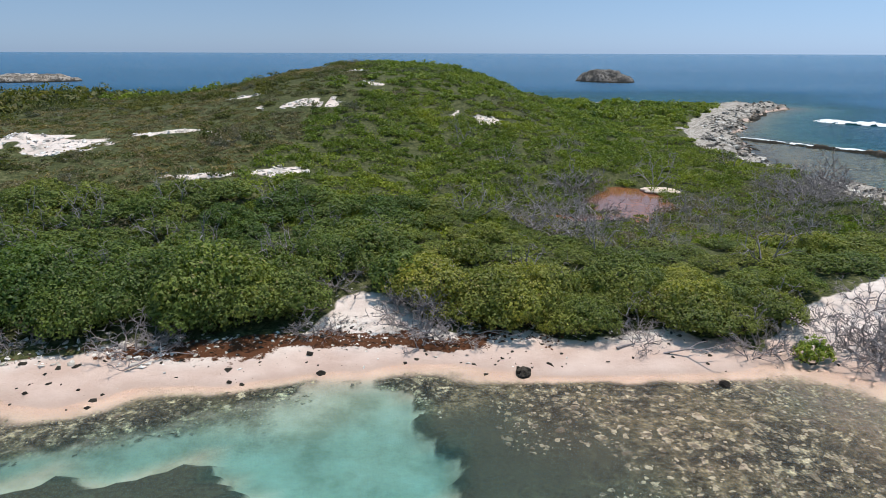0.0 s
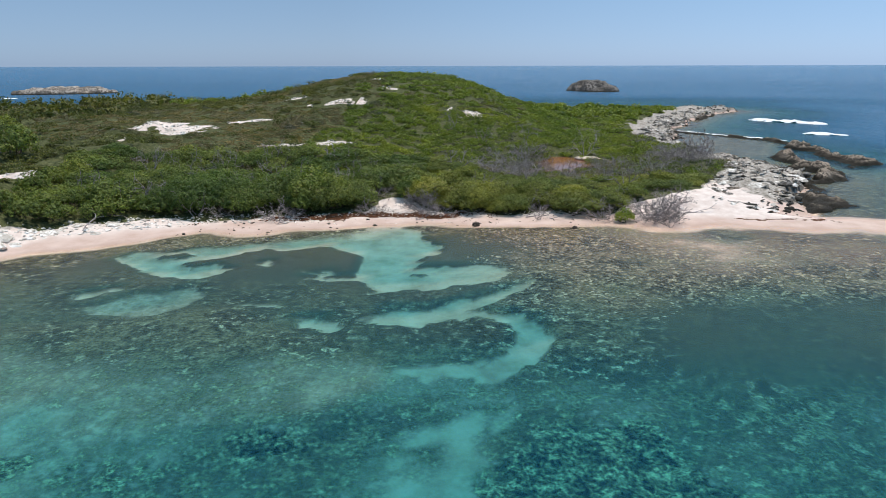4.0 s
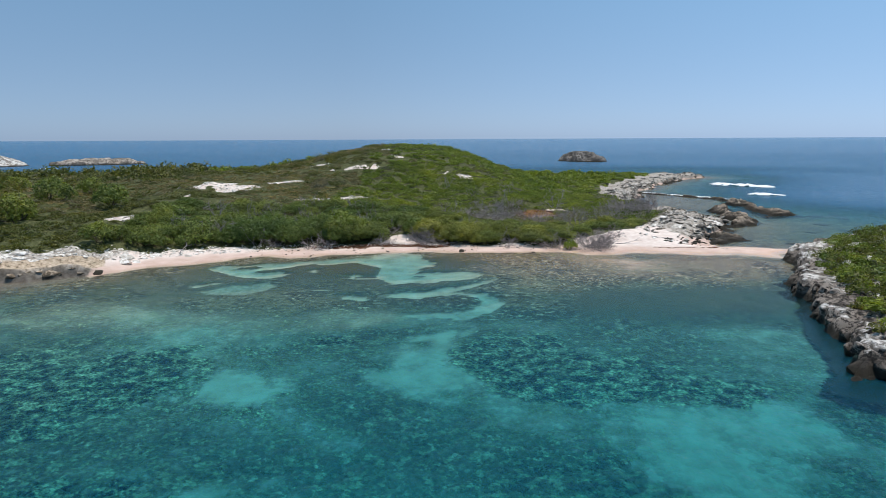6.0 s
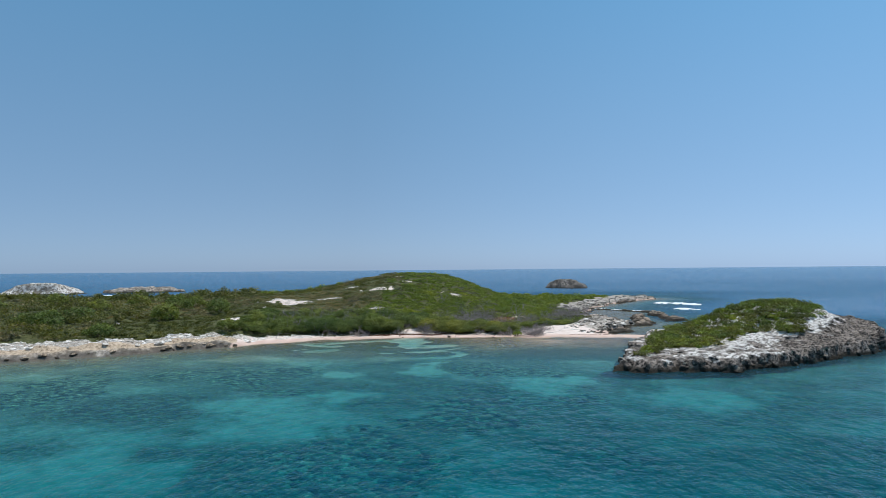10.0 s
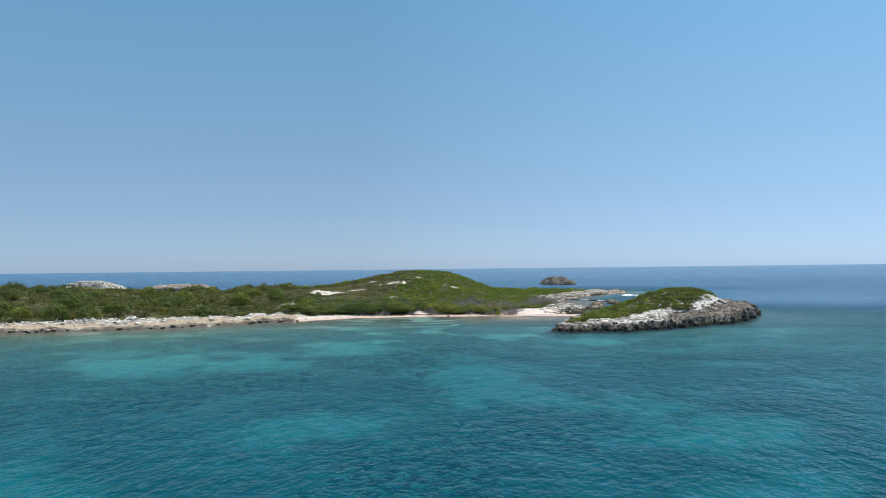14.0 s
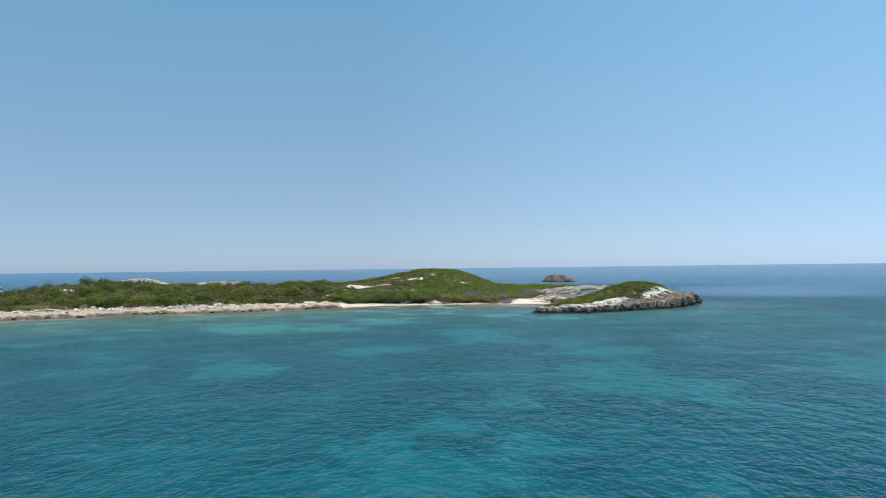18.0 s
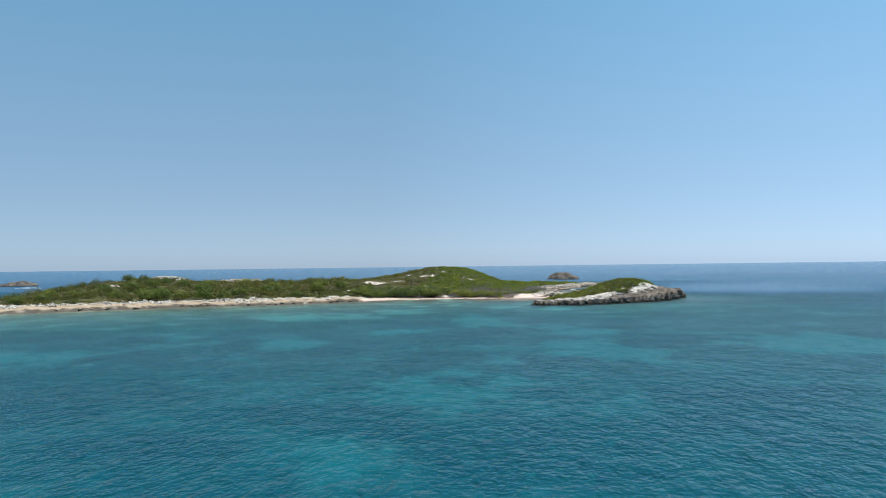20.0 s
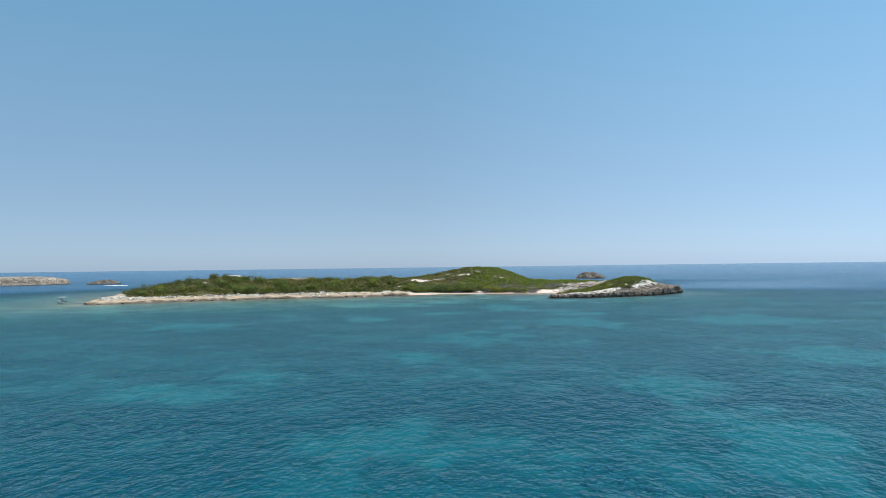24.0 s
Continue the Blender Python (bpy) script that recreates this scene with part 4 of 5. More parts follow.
# round shrubs standing out on the western ledge and at the western end
west_spots = np.array([(-103, -6), (-98.5, -4), (-104, -4.5), (-93, -2.5), (-86, 0), (-80, 2), (-138, -20), (-134, -14), (-147, -8), (-143, 2), (-160, 86), (-163, 90)], float)
west_spots = np.vstack([west_spots, spaced(-140, -40, -8, 62, 9.0, 120, lambda x, y: scrub(x, y) > 1.5, rng)[:26]])
set_down(dark_kinds, west_spots, rng, (1.5, 2.0), "round dark green shrub standing above the rock ledge", "shrub", "shrubs on the western end", 0.05)


def inner_mass(p, u, count, size, rng):
    """Larger leaves inside a crown that close its gaps."""
    k = rng.choice(len(p), min(count, len(p)), replace=False)
    low = np.min(p[:, 2])
    mid = np.array([p[:, 0].mean(), p[:, 1].mean(), low])
    q = mid + (p[k] - mid) * rng.uniform(0.45, 0.9, (len(k), 1))
    return leaf_cloud(q, u[k] + np.array([0, 0, 0.6]), size, rng, 0.5)[0]


def scrub_stuff(name, label, x0, x1, y0, y1, spacing, radius, leaves, size, mat, rng, ok, high=1.0, inner=26):
    n = int((x1 - x0) * (y1 - y0) / spacing ** 2)
    x, y = rng.uniform(x0, x1, n), rng.uniform(y0, y1, n)
    good = ok(x, y) & (rng.uniform(0, 1, n) > 0.45 * low_zone(x, y))
    x, y = x[good], y[good]
    z, _ = ground_z(x, y)
    lz = low_zone(x, y)
    tall = high * (0.45 + 0.8 * vnoise(x / 7, y / 7, 77)) * (1 - 0.5 * lz)
    shapes = [crown_points(leaves, rng, 4, 0.75, 0.15) for _ in range(24)]
    vs = []
    for k in range(len(x)):
        p, u = shapes[k % 24]
        r = radius * rng.uniform(0.55, 1.35)
        a = rng.uniform(0, 6.28)
        c, s = math.cos(a), math.sin(a)
        p = np.stack([p[:, 0] * c - p[:, 1] * s, p[:, 0] * s + p[:, 1] * c, p[:, 2]], 1) * np.array([r, r, r * 0.9 * tall[k]])
        u = np.stack([u[:, 0] * c - u[:, 1] * s, u[:, 0] * s + u[:, 1] * c, u[:, 2]], 1)
        p = p + np.array([x[k], y[k], z[k] - 0.12])
        vs.append(leaf_cloud(p, u, size, rng, 0.6)[0])
        vs.append(inner_mass(p, u, inner, 2.2 * size, rng))
    v = np.concatenate(vs)
    me = mesh_of(name, v, np.arange(len(v)).reshape(-1, 3), mat, False)
    return tagged(new(name, me), label, "shrub", kind="stuff")


def eastern(x, y):
    return x > -12 + 9 * fbm(x / 12, y / 12, 61, 3) + 0.12 * (y - 60)


def dry(x, y):
    heath = smooth(46, 52, y + 0.12 * (x + 20)) * smooth(88, 76, y) * smooth(-2, -10, x)
    return vnoise(x / 6, y / 6, 55) > 0.42 - 0.22 * heath


def inland(x, y):
    return (scrub(x, y) > 0.3) & ((y > 40) | (x < -36) | ((low_zone(x, y) > 0.5) & (y > 34)))


def south_west(x, y):
    return (scrub(x, y) > 0.4) & (~dry(x, y) | (vnoise(x, y, 5) > 0.8))


scrub_stuff("scrub", "low bright green scrub carpeting the cay's eastern half", -20, 60, 33, 76, 0.95, 0.95, 100, 0.155, M_SCRUB_GREEN, rng, lambda x, y: inland(x, y) & eastern(x, y), 0.85, 16)
scrub_stuff("scrub", "bright green scrub on the hill's eastern flank", -20, 66, 76, 112, 1.3, 1.2, 80, 0.21, M_SCRUB_GREEN, rng, lambda x, y: inland(x, y) & eastern(x, y), 0.7)
scrub_stuff("scrub", "dry olive-brown low scrub on the cay's flat", -62, 10, 34, 112, 0.85, 0.8, 56, 0.13, M_SCRUB_DRY, rng, lambda x, y: inland(x, y) & ~eastern(x, y) & dry(x, y), 0.55, 10)
scrub_stuff("scrub", "small olive bushes dotted over the dry flat", -62, 10, 34, 112, 2.4, 0.85, 110, 0.13, M_SCRUB, rng, lambda x, y: inland(x, y) & ~eastern(x, y) & dry(x, y), 0.7, 12)
scrub_stuff("scrub", "dying grey-brown brush round the pond", 0, 44, 36, 66, 0.95, 0.9, 80, 0.12, M_BRUSH, rng, lambda x, y: (scrub(x, y) > -0.2) & (low_zone(x, y) > 0.35), 1.3, 8)
scrub_stuff("scrub", "dying grey-brown brush among the green scrub", -60, 44, 32, 110, 1.2, 1.0, 80, 0.14, M_BRUSH, rng, lambda x, y: (scrub(x, y) > 0.3) & (vnoise(x / 5, y / 3.2, 151) > 0.80) & (y > 37), 1.0, 8)
scrub_stuff("scrub", "rounded green shrubs scattered in the dry scrub", -62, 10, 34, 112, 2.0, 1.35, 190, 0.16, M_SCRUB, rng, lambda x, y: inland(x, y) & ~eastern(x, y) & (~dry(x, y) | (vnoise(x, y, 3) > 0.86)), 0.85)
scrub_stuff("scrub", "wind-clipped green scrub on the far side of the cay", -60, 74, 112, 166, 2.0, 1.7, 44, 0.36, M_SCRUB_GREEN, rng, lambda x, y: scrub(x, y) > 0.4, 0.85)
scrub_stuff("scrub", "lumpy olive green shrubs on the long western end", -186, -60, -36, 80, 3.4, 2.6, 180, 0.28, M_SCRUB, rng, south_west, 1.3)
scrub_stuff("scrub", "olive shrubs along the north-western shore", -186, -60, 80, 160, 3.4, 2.6, 60, 0.5, M_SCRUB, rng, south_west, 1.05)
scrub_stuff("scrub", "low dry scrub on the long western end of the cay", -186, -60, -36, 160, 2.5, 1.8, 44, 0.25, M_SCRUB_DRY, rng, lambda x, y: (scrub(x, y) > 0.4) & dry(x, y), 0.5)
scrub_stuff("scrub", "low green scrub behind the western rock ledge", -62, -36, 6, 36, 1.3, 1.0, 120, 0.16, M_SCRUB, rng, lambda x, y: scrub(x, y) > 0.3, 0.7)

# scrub cap of the limestone islet
IX, IY, IZ, ID = ISLET_GRID


def islet_cover(mat, count, seed):
    pts = np.random.default_rng(seed)
    cap = np.minimum(blob(IX, IY, 49.5, 9.6, 25, 10.5, 31, 0.35, 140), (ID - 2.4) / 4)
    idx = np.nonzero((cap > 0.02) & (IZ > 0.8))[0]
    idx = pts.choice(idx, count, replace=False)
    vs = []
    for k in idx:
        p, u = crown_points(150, pts, 4, 0.8, 0.15)
        r = 1.15 * pts.uniform(0.55, 1.4)
        p = p * np.array([r, r, r * pts.uniform(0.55, 0.95)]) + np.array([IX[k], IY[k], IZ[k] - 0.15])
        vs.append(leaf_cloud(p, u, 0.16, pts)[0])
        vs.append(inner_mass(p, u, 34, 0.40, pts))
    v = np.concatenate(vs)
    me = mesh_of("islet_scrub", v, np.arange(len(v)).reshape(-1, 3), mat, False)
    return tagged(new("islet_scrub", me), "dense green scrub capping the limestone islet", "shrub", kind="stuff")


islet_cover(M_SCRUB_GREEN, 230, 9)
islet_cover(M_SCRUB, 360, 11)
islet_cover(M_LEAF, 190, 10)


# ================= stones =================
def stone_mesh(name, mat, seed, flat=0.55, n=16, rough=0.0):
    """An angular stone about 1 across."""
    r = random.Random(seed)
    bm = bmesh.new()
    for _ in range(n):
        v = Vector((r.gauss(0, 1), r.gauss(0, 1), r.gauss(0, 1))).normalized()
        bm.verts.new((v.x * 0.5 * r.uniform(0.8, 1.1), v.y * 0.4 * r.uniform(0.8, 1.1), v.z * 0.5 * flat + 0.25 * flat))
    bmesh.ops.convex_hull(bm, input=bm.verts)
    for v in [v for v in bm.verts if not v.link_faces]:
        bm.verts.remove(v)
    me = bpy.data.meshes.new(name)
    bm.to_mesh(me)
    bm.free()
    me.materials.append(mat)
    return me


def boulder_mesh(name, mat, seed, flat=0.75):
    bm = bmesh.new()
    bmesh.ops.create_icosphere(bm, subdivisions=4, radius=0.5)
    for v in bm.verts:
        p = v.co * 2.2 + Vector((seed, 0, 0))
        v.co *= 1 + 0.30 * noise.fractal(p, 0.8, 2.1, 5)
        v.co.z = v.co.z * flat + 0.3 * flat
    me = bpy.data.meshes.new(name)
    bm.to_mesh(me)
    bm.free()
    for f in me.polygons:
        f.use_smooth = True
    me.materials.append(mat)
    return me


def lay_stones(name, meshes, spots, rng, size, label, category, group, sink=0.12, tilt=14, lift=0.0):
    zs, _ = ground_z(spots[:, 0], spots[:, 1])
    for (x, y), z in zip(spots, zs):
        s = size[0] + (size[1] - size[0]) * rng.uniform(0, 1) ** 2
        ob = new(name, meshes[int(rng.integers(len(meshes)))])
        ob.matrix_basis = (Matrix.Translation((x, y, z + lift - sink * s)) @ Matrix.Rotation(rng.uniform(0, 6.28), 4, "Z")
                           @ Matrix.Rotation(radians(rng.uniform(-tilt, tilt)), 4, "X") @ Matrix.Diagonal((s, s, s, 1)))
        tagged(ob, label, category, group)


def pour_stones(name, mat, x, y, rng, size, label, category, flat=0.5, tilt=0.25, sink=0.1):
    """Many stones joined into one object."""
    z, _ = ground_z(x, y)
    base = []
    for k in range(8):
        me = stone_mesh("s", mat, 900 + k, flat, 7)
        v = np.array([tuple(p.co) for p in me.vertices])
        f = np.array([tuple(p.vertices) for p in me.polygons])
        base.append((v, f))
        bpy.data.meshes.remove(me)
    vs, fs, off = [], [], 0
    for k in range(len(x)):
        v, f = base[k % 8]
        s = size[0] + (size[1] - size[0]) * rng.uniform(0, 1) ** 2.5
        a = rng.uniform(0, 6.28)
        c, d = math.cos(a), math.sin(a)
        t = rng.normal() * tilt
        w = v * s
        w = np.stack([w[:, 0] * c - w[:, 1] * d, w[:, 0] * d + w[:, 1] * c, w[:, 2] + w[:, 0] * t], 1)
        vs.append(w + np.array([x[k], y[k], z[k] - sink * s]))
        fs.append(f + off)
        off += len(v)
    me = mesh_of(name, np.concatenate(vs), np.concatenate(fs), mat, False)
    return tagged(new(name, me), label, category, kind="stuff")


slabs = [stone_mesh("limestone_slab", M_WHITE, 500 + k, 0.30, 22) for k in range(8)]
tans = [stone_mesh("ledge_block", M_TAN, 520 + k, 0.4, 20) for k in range(6)]
greys = [stone_mesh("shore_rock", (M_REEF, M_LIME, M_GREY, M_WHITE)[k % 4], 540 + k, 0.3, 20) for k in range(8)]


def on_ledge(lo, hi):
    def ok(x, y):
        d = coast(x, y)
        return (d > lo) & (d < hi) & (ledgy(x, y) > 0.5) & (y < 60) & (x < 0) & (scrub(x, y) < 0.6)
    return ok


crag_meshes = [stone_mesh("crag", M_ISLET, 600 + k, 0.8, 22) for k in range(8)]
edge = np.nonzero((ID > -0.1) & (ID < 1.3) & ((IY < 0.9 * IX - 36) | (IX < 36)))[0]
for k in rng.choice(edge, 290, replace=False):
    sz = rng.uniform(0.5, 1.9)
    part("crag", crag_meshes[int(rng.integers(8))], islet, "", Matrix.Translation((IX[k], IY[k], IZ[k] - 0.42 * sz)) @ Matrix.Rotation(rng.uniform(0, 6.28), 4, "Z") @ Matrix.Rotation(rng.uniform(-0.4, 0.4), 4, "X") @ Matrix.Diagonal((sz, sz, sz, 1)))

# loose white slabs on the western ledge
lay_stones("limestone_slab", slabs, spaced(-75, -24, -12, 27, 0.95, 3000, lambda x, y: (coast(x, y) > 2.7) & (coast(x, y) < 9.5) & (x < -21) & (scrub(x, y) < 0.4), rng)[:270], rng, (0.6, 2.4),
           "loose sun-bleached limestone slab on the shore ledge", "rock slab", "loose slabs on the western shore", 0.14, 18)
px, py = rng.uniform(-150, -68, 17000), rng.uniform(-46, 30, 17000)
good = on_ledge(3.2, 9.5)(px, py)
pour_stones("slab_rubble", M_WHITE, px[good], py[good], rng, (0.4, 1.9), "sun-bleached limestone rubble along the western ledge", "rubble", 0.5, 0.45)
px, py = rng.uniform(-80, -9, 24000), rng.uniform(-12, 30, 24000)
good = (coast(px, py) > 1.6 + 1.4 * smooth(-16, -22, px)) & (coast(px, py) < 9.5) & (scrub(px, py) < 0.7) & (px < -12.5 + 3 * fbm(px, py, 68, 2))
pour_stones("limestone_chips", M_WHITE, px[good], py[good], rng, (0.15, 0.6), "small bleached limestone chips between the slabs", "rubble", 0.5)
# brown-tan blocks of the ledge's foot
lay_stones("ledge_block", tans, spaced(-150, -33, -50, 16, 0.85, 9000, on_ledge(-0.3, 1.9), rng)[:290], rng, (0.9, 3.0), "tan wave-cut block at the foot of the ledge", "rock", "wave-cut blocks of the ledge", 0.3, 8, -0.1)

# bare patches inland
px, py = rng.uniform(-150, 20, 110000), rng.uniform(20, 100, 110000)
good = (bare(px, py) > -0.05 + 0.5 * (vnoise(px / 1.3, py / 1.3, 46) - 0.5)) & (rng.uniform(0, 1, len(px)) < 0.6)
pour_stones("limestone_chips", M_WHITE, px[good], py[good], rng, (0.15, 0.85), "bleached limestone rubble showing through the scrub", "rubble", 0.45)

# eastern rocks, spit and reef bar
def east_rocks(x, y):
    d = coast(x, y)
    shore = (d > -1.5) & (d < 5.0) & (ledgy(x, y) > 0.4) & (x > 34)
    strand = (d > 0.5) & (x > 22) & (y > 28) & (y < 52) & (x + 0.6 * y > 43.5 + 4 * fbm(x / 4, y / 4, 66, 3)) & (vnoise(x / 3, y / 3, 67) > 0.3)
    return (shore | strand) & (scrub(x, y) < 0.1)


lay_stones("shore_rock", greys, spaced(24, 60, 29, 125, 1.2, 6000, east_rocks, rng)[:260], rng, (0.8, 2.6), "jagged grey limestone rock on the eastern shore", "rock", "rocks of the eastern shore", 0.15, 20)
px, py = rng.uniform(22, 90, 20000), rng.uniform(28, 170, 20000)
good = east_rocks(px, py)
pour_stones("limestone_chips", M_LIME, px[good], py[good], rng, (0.25, 1.3), "weathered limestone rubble on the eastern spit", "rubble", 0.45)


def reef(name, label, line, width, height, mat, seed, res=0.35):
    """A low rock ridge along a line of points."""
    outline = [(x - width * (0.6 + 0.5 * math.sin(3.1 * k)), y - 0.4 * width) for k, (x, y) in enumerate(line)]
    outline += [(x + width * (0.6 + 0.5 * math.sin(1.7 * k + 2)), y + 0.4 * width) for k, (x, y) in reversed(list(enumerate(line)))]
    me, _ = islet_mesh(name, outline, mat, res, lambda x, y: height + 0.5 * fbm(x / 3, y / 3, seed, 3), lambda x, y: 0 * x, seed, 1.1, 1.5, 1.2)
    return tagged(new(name, me), label, "reef rock", "reef rocks off the eastern shore")


reef("reef_rock", "low dark reef bar closing the tidal pool", [(62, 83), (58.5, 90), (54.5, 96), (50, 101), (46, 104)], 1.1, 0.15, M_REEF, 301)
reef("reef_rock", "grey wave-worn rock outcrop off the beach", [(58, 58), (60, 66), (60, 74), (60, 80)], 2.8, 0.8, M_REEF, 311)
reef("reef_rock", "grey wave-worn rock outcrop off the beach", [(47, 46), (50, 54), (51, 62), (52, 70)], 3.0, 0.8, M_REEF, 321)
reef("reef_rock", "flat grey rock shelf beside the beach", [(37, 31), (40, 37), (44, 43), (46, 48)], 4.2, 0.15, M_REEF, 341)
reef("reef_rock", "grey rock ridge at the spit's seaward end", [(63, 132), (72, 144), (80, 154), (86, 163)], 2.2, 1.5, M_REEF, 331)
for k, (x, y, s) in enumerate([(66, 60, 3.2), (69, 57, 2.4), (71, 62, 2.0), (60, 48, 2.2), (54, 40, 1.6), (46, 30, 1.8), (48, 27, 1.4), (44, 26, 1.2), (42, 17, 1.0), (38, 13, 0.9)]):
    ob = new("shore_rock", boulder_mesh("shore_rock", M_GREY, 11 + k, 0.5))
    z, _ = ground_z(np.array([x]), np.array([y]))
    ob.matrix_basis = pose(x, y, float(z[0]) - 0.1 * s, 0, 0, 37 * k) @ Matrix.Diagonal((s, s * 0.7, s, 1))
    tagged(ob, "dark wet rock rising from the shallow water", "rock", "rocks in the shallows")

# the two dark beach boulders, and stones along the tide line
for n, (x, y, s) in enumerate([(3.6, 24.7, 0.66), (12.1, 23.9, 0.5)]):
    ob = new("boulder", boulder_mesh("boulder", M_DARKROCK, 3.3 * n + 1, 0.8))
    z, _ = ground_z(np.array([x]), np.array([y]))
    ob.matrix_basis = pose(x, y, float(z[0]) - 0.08, 0, 0, 60 * n) @ Matrix.Diagonal((s, s, s, 1))
    tagged(ob, "dark rounded boulder lying at the water's edge", "boulder", "dark beach boulders")
beach_stones = [stone_mesh("beach_stone", M_GREY, 560 + k, 0.5, 14) for k in range(3)] + [stone_mesh("beach_stone", M_TAN, 570 + k, 0.4, 14) for k in range(4)]
lay_stones("beach_stone", beach_stones, spaced(-22, 22, 20, 29, 0.5, 420, lambda x, y: (coast(x, y) > -0.4) & (coast(x, y) < 4) & (vnoise(x / 2, y / 2, 69) > 0.35 + 0.02 * np.clip(x + 18, 0, 12)), rng), rng, (0.15, 0.55), "small weathered stone lying on the pink sand", "stone", "stones on the beach", 0.12)
px, py = rng.uniform(-20, 22, 26000), rng.uniform(22.5, 33, 26000)
d = coast(px, py)
good = (d > 0.2) & (rng.uniform(0, 1, len(px)) < 0.03 + 0.75 * np.exp(-((d - 3.9 - 0.8 * fbm(px / 3, py / 3, 53, 3)) / 0.9) ** 2) * smooth(-16, -8, px) * smooth(20, 6, px)) & (scrub(px, py) < 0.8)
half = rng.uniform(0, 1, len(px)) < 0.45
pour_stones("beach_rubble", M_WHITE, px[good & half], py[good & half], rng, (0.06, 0.34), "broken white coral and shell on the upper beach", "rubble", 0.4)
pour_stones("beach_rubble", M_GREY, px[good & ~half], py[good & ~half], rng, (0.05, 0.30), "small grey stones scattered over the sand", "rubble", 0.5)
# coral rubble on the shallow flat
def on_flat(x, y):
    d = coast(x, y)
    return (d < -0.6) & (blob(x, y, 14, 15, 14, 10, -10, 0.3, 55) > -0.1) & (vnoise(x / 3, y / 3, 88) > 0.5 - 0.035 * x) & (weediness(x, y, d) > 0.4)


M_RUBBLE = rock_material("submerged_rubble", (0.42, 0.345, 0.26), (0.28, 0.225, 0.16), (0.13, 0.10, 0.075), 0.5, False)
coral = [stone_mesh("coral_stone", M_RUBBLE, 580 + k, 0.3, 16) for k in range(6)]
lay_stones("coral_stone", coral, spaced(1, 26, 8, 24.5, 0.55, 2500, on_flat, rng)[:290], rng, (0.2, 0.6), "flat pale coral stone under shallow water", "stone", "coral stones on the reef flat", 0.08, 6)
px, py = rng.uniform(-22, 34, 14500), rng.uniform(4, 25, 14500)
d = coast(px, py)
good = (d < -0.3) & ((on_flat(px, py)) | ((d > -4.0) & (px < 0) & (vnoise(px, py, 89) > 0.3))) & (weediness(px, py, d) > 0.35)
pour_stones("coral_rubble", M_RUBBLE, px[good], py[good], rng, (0.1, 0.42), "broken coral rubble on the shallow sea floor", "rubble", 0.35, 0.1)

# brown sea wrack in small heaps
M_WRACK = plain_material("brown_wrack", (0.11, 0.045, 0.02), 0.9, 0.4, 8)
px, py = rng.uniform(-22, 6, 12000), rng.uniform(22, 32, 12000)
d = coast(px, py)
good = np.abs(d - 3.0 - 0.7 * fbm(px / 3, py / 3, 51, 3)) < rng.uniform(0, 1.0, len(px)) * (0.3 + 0.7 * smooth(-16, -9, px))
pour_stones("sea_wrack", M_WRACK, px[good], py[good], rng, (0.08, 0.3), "brown dried seaweed heaped along the beach", "seaweed", 0.35)

# driftwood
def driftwood(x, y, turn, length, seed):
    r = np.random.default_rng(seed)
    out = []
    bough((-length / 2, 0, 0.06), (1, 0, 0.02), length, 0.07, 1, r, out, 0.0, 1)
    ob = new("driftwood", mesh_of("driftwood", *tubes(out, 5), M_TWIG))
    put(ob, x, y, 1.0, turn, 0.6, 0.0)
    return tagged(ob, "bleached driftwood branch lying on the sand", "driftwood", "driftwood on the beach")


for k, (x, y, a, l) in enumerate([(1.2, 29.2, 20, 2.6), (2.4, 28.0, -15, 2.2), (11.5, 26.6, 10, 2.4), (9.0, 27.2, 30, 1.8), (-13.2, 25.6, 60, 2.2), (17.5, 30, 25, 3.0), (24, 28, 5, 2.0), (-30, 22, 140, 3.2)]):
    driftwood(x, y, a, l, 700 + k)

# ================= pond =================
pxs, pys, pq = grid(np.arange(4, 28, 0.4), np.arange(42, 66, 0.4))
keep = (pond(pxs, pys)[pq] > -0.12).any(1)
tagged(new("pond", mesh_of("pond", np.stack([pxs, pys, 0 * pxs + 1.0], 1), pq[keep], M_POND)), "still rust-brown pond among grey scrub", "pond", kind="structure")
bank = new("sand_bank", boulder_mesh("sand_bank", plain_material("pale_sand", (0.70, 0.56, 0.45), 0.95, 0.12, 4), 55, 0.3))
bank.matrix_basis = pose(20.4, 57.6, 0.95, 0, 0, -25) @ Matrix.Diagonal((3.6, 2.2, 2.0, 1))
tagged(bank, "pale sand bank at the edge of the brown pond", "sand bank")


# ================= breaking waves =================
def breaker(x, y, length, width, turn, seed, height=0.35):
    """A strip of white broken water with an uneven rim."""
    u, v, q = grid(np.linspace(-0.5, 0.5, 90), np.linspace(-1, 1, 17))
    X = u * length
    env = np.sqrt(np.clip(1 - (2 * u) ** 2, 0, 1)) * (0.55 + 0.7 * vnoise(X / 2.2, 0 * X, seed))
    Y = v * width * 0.5 * env + 1.2 * fbm(X / 9, 0 * X, seed + 2, 2)
    Z = 0.05 + height * (1 - v * v) * (0.65 + 0.4 * vnoise(X * 1.3, Y * 2.2, seed + 4)) * env
    hole = vnoise(X * 0.9, Y * 1.8, seed + 6) < 0.2 + 0.3 * np.abs(v) ** 2
    keep = ~(hole[q].all(1))
    ob = new("breaking_wave", mesh_of("breaking_wave", np.stack([X, Y, Z], 1), q[keep], M_FOAM))
    ob.matrix_basis = pose(x, y, 0, 0, 0, turn)
    return tagged(ob, "white foam of a wave breaking on the reef", "wave", "breaking waves")


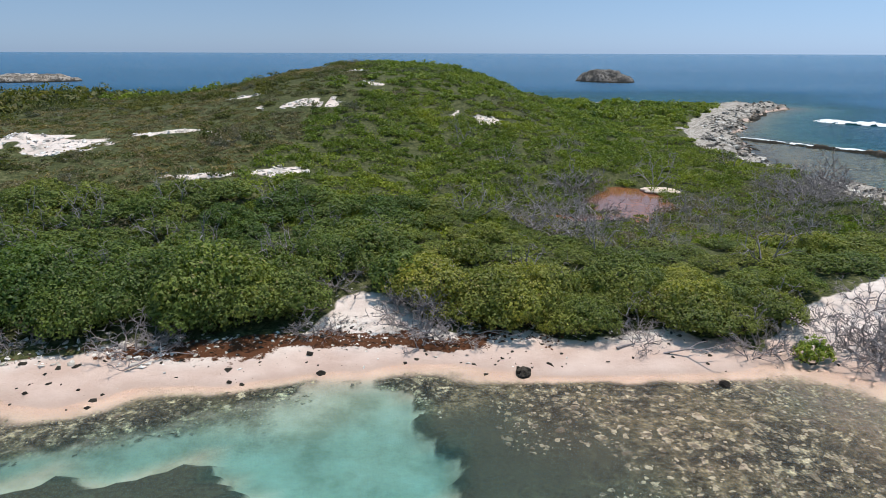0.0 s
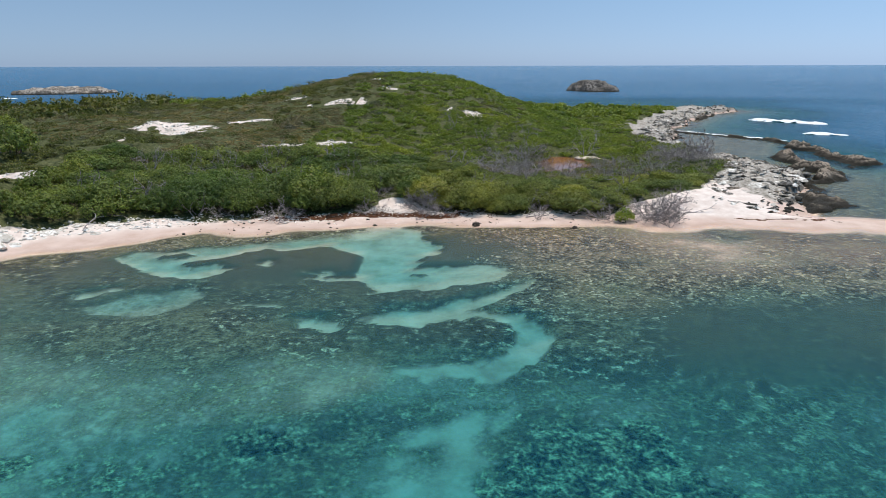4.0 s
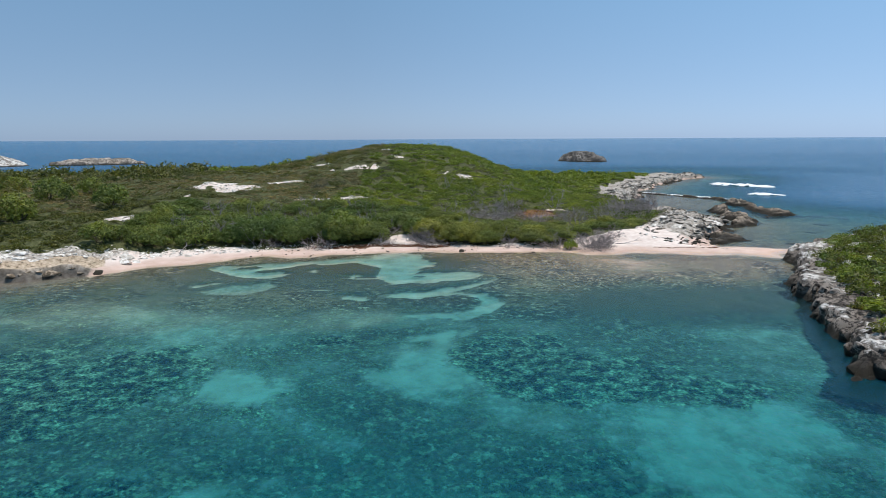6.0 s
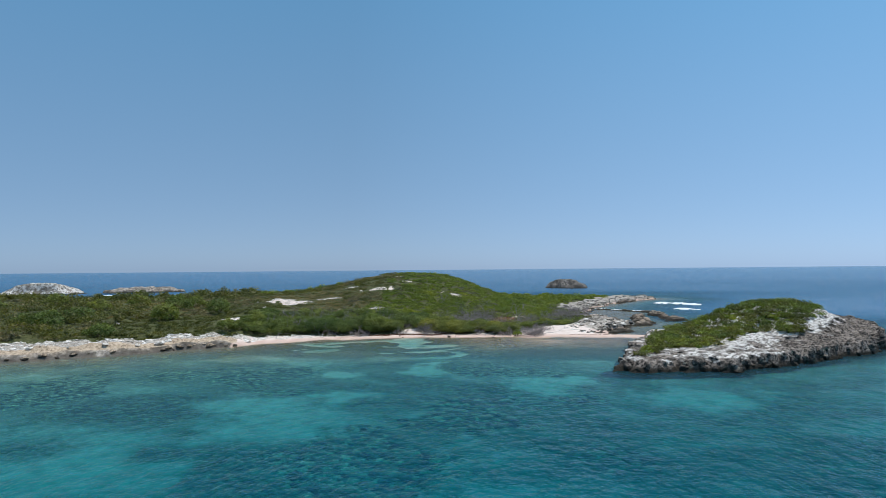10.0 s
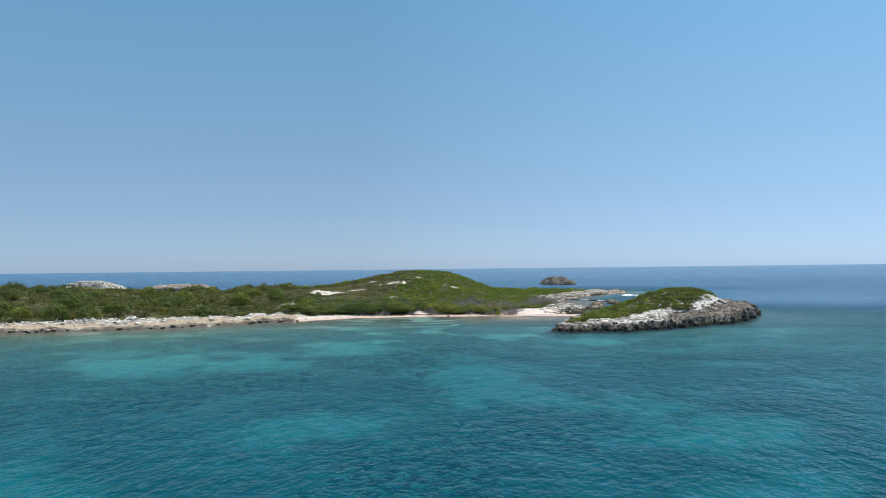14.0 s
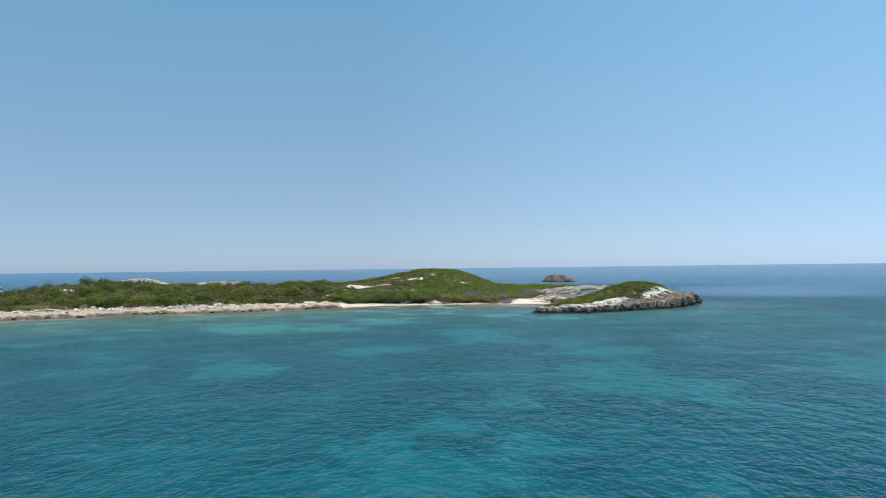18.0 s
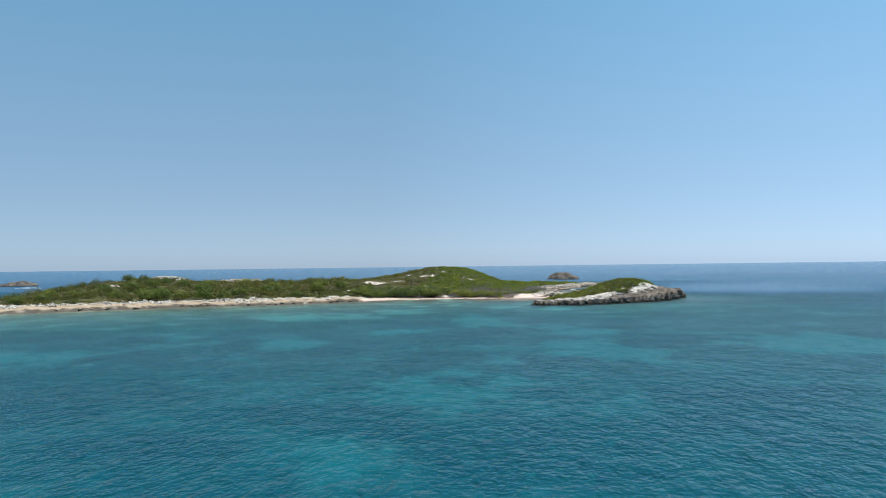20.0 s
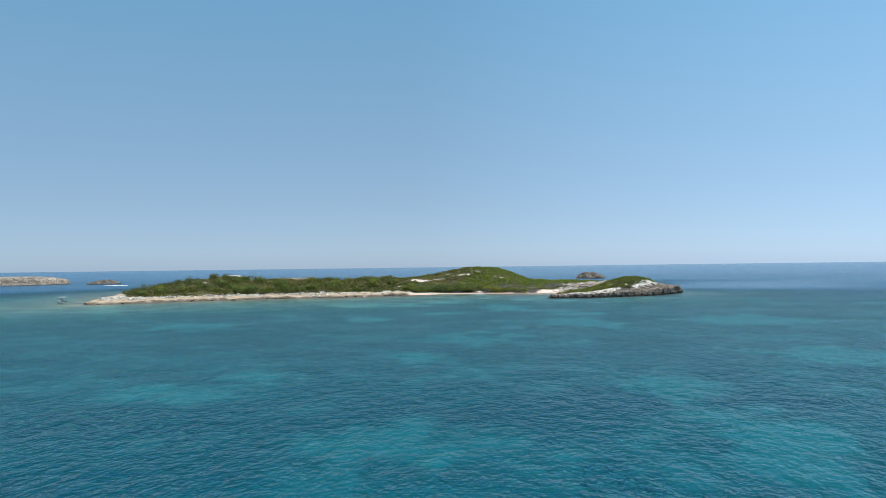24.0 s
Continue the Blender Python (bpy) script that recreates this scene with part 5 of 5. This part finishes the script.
breaker(83.5, 126, 18, 5.0, -43, 1, 0.8)
breaker(75.5, 96.5, 8, 2.6, -27, 2, 0.45)
breaker(64, 170.5, 20, 4.0, -21, 3, 0.6)
breaker(56.6, 96.4, 23, 1.3, -54, 4, 0.2)
breaker(-215, 220, 30, 5.0, -8, 6, 0.5)
breaker(-183, 242, 9, 2.0, -5, 7)
breaker(-306, 210, 26, 3.0, -15, 8)


# ================= boat =================
def boat(x, y, turn):
    root = new("motorboat")
    M_HULL = plain_material("white_gelcoat", (0.80, 0.80, 0.78), 0.25, 0.04, 1.0, 0.5)
    M_DARK = plain_material("dark_plastic", (0.03, 0.03, 0.035), 0.4, 0.2, 3)
    M_METAL = plain_material("brushed_metal", (0.55, 0.55, 0.55), 0.3, 0.1, 5)
    # lofted hull: sections along the length
    n, m = 14, 9
    V = []
    for i in range(n):
        t = i / (n - 1)
        half = 1.2 * (1 - max(0, (t - 0.45) / 0.55) ** 2.2) + 0.02
        sheer = 0.75 + 0.35 * t * t
        keel = -0.35 + 0.35 * max(0, (t - 0.7) / 0.3) ** 2
        for j in range(m):
            a = math.pi * j / (m - 1)
            c = -math.cos(a)
            V.append((-3.4 + 6.8 * t, half * math.copysign(abs(c) ** 0.6, c), keel + (sheer - keel) * (1 - math.sin(a) ** 0.7)))
    F = [(i * m + j, i * m + j + 1, (i + 1) * m + j + 1, (i + 1) * m + j) for i in range(n - 1) for j in range(m - 1)]
    F += [(0 * m + j, 0 * m + m - 1 - j, 0 * m + m - 2 - j, 0 * m + j + 1) for j in range(m // 2)]
    part("hull", mesh_of("hull", V, F, M_HULL), root, "white moulded hull")

    def box(name, sx, sy, sz, cx, cy, cz, mat, parent, bev=0.05):
        bm = bmesh.new()
        bmesh.ops.create_cube(bm, size=1)
        for v in bm.verts:
            v.co = Vector((v.co.x * sx + cx, v.co.y * sy + cy, v.co.z * sz + cz))
        bmesh.ops.bevel(bm, geom=bm.edges[:], offset=bev, segments=2, affect="EDGES")
        me = bpy.data.meshes.new(name)
        bm.to_mesh(me)
        bm.free()
        me.materials.append(mat)
        return part(name, me, parent)

    box("deck", 5.2, 1.9, 0.08, -0.6, 0, 0.35, M_HULL, root, 0.02)
    console = box("console", 0.9, 0.9, 1.0, 0.1, 0, 0.85, M_HULL, root)
    box("windscreen", 0.7, 1.1, 0.35, 0.15, 0, 1.55, M_DARK, console, 0.06)
    box("seat", 0.6, 0.9, 0.7, -0.9, 0, 0.72, M_DARK, root)
    box("canopy", 2.9, 2.2, 0.16, -0.3, 0, 2.37, M_HULL, root, 0.04)
    for sx in (-1.1, 0.6):
        for sy in (-0.75, 0.75):
            v, q = tubes([[((sx, sy, 0.38), 0.035), ((sx * 0.98, sy, 1.4), 0.035), ((sx * 0.95, sy, 2.32), 0.035)]], 6)
            part("post", mesh_of("post", v, q, M_METAL), root)
    box("outboard", 0.5, 0.42, 0.7, -3.65, 0, 0.85, M_DARK, root, 0.1)
    root.matrix_basis = pose(x, y, 0.0, 0, 0, turn)
    return tagged(root, "small white motorboat with a canopy, anchored offshore", "boat")


boat(-165, -31, 150)
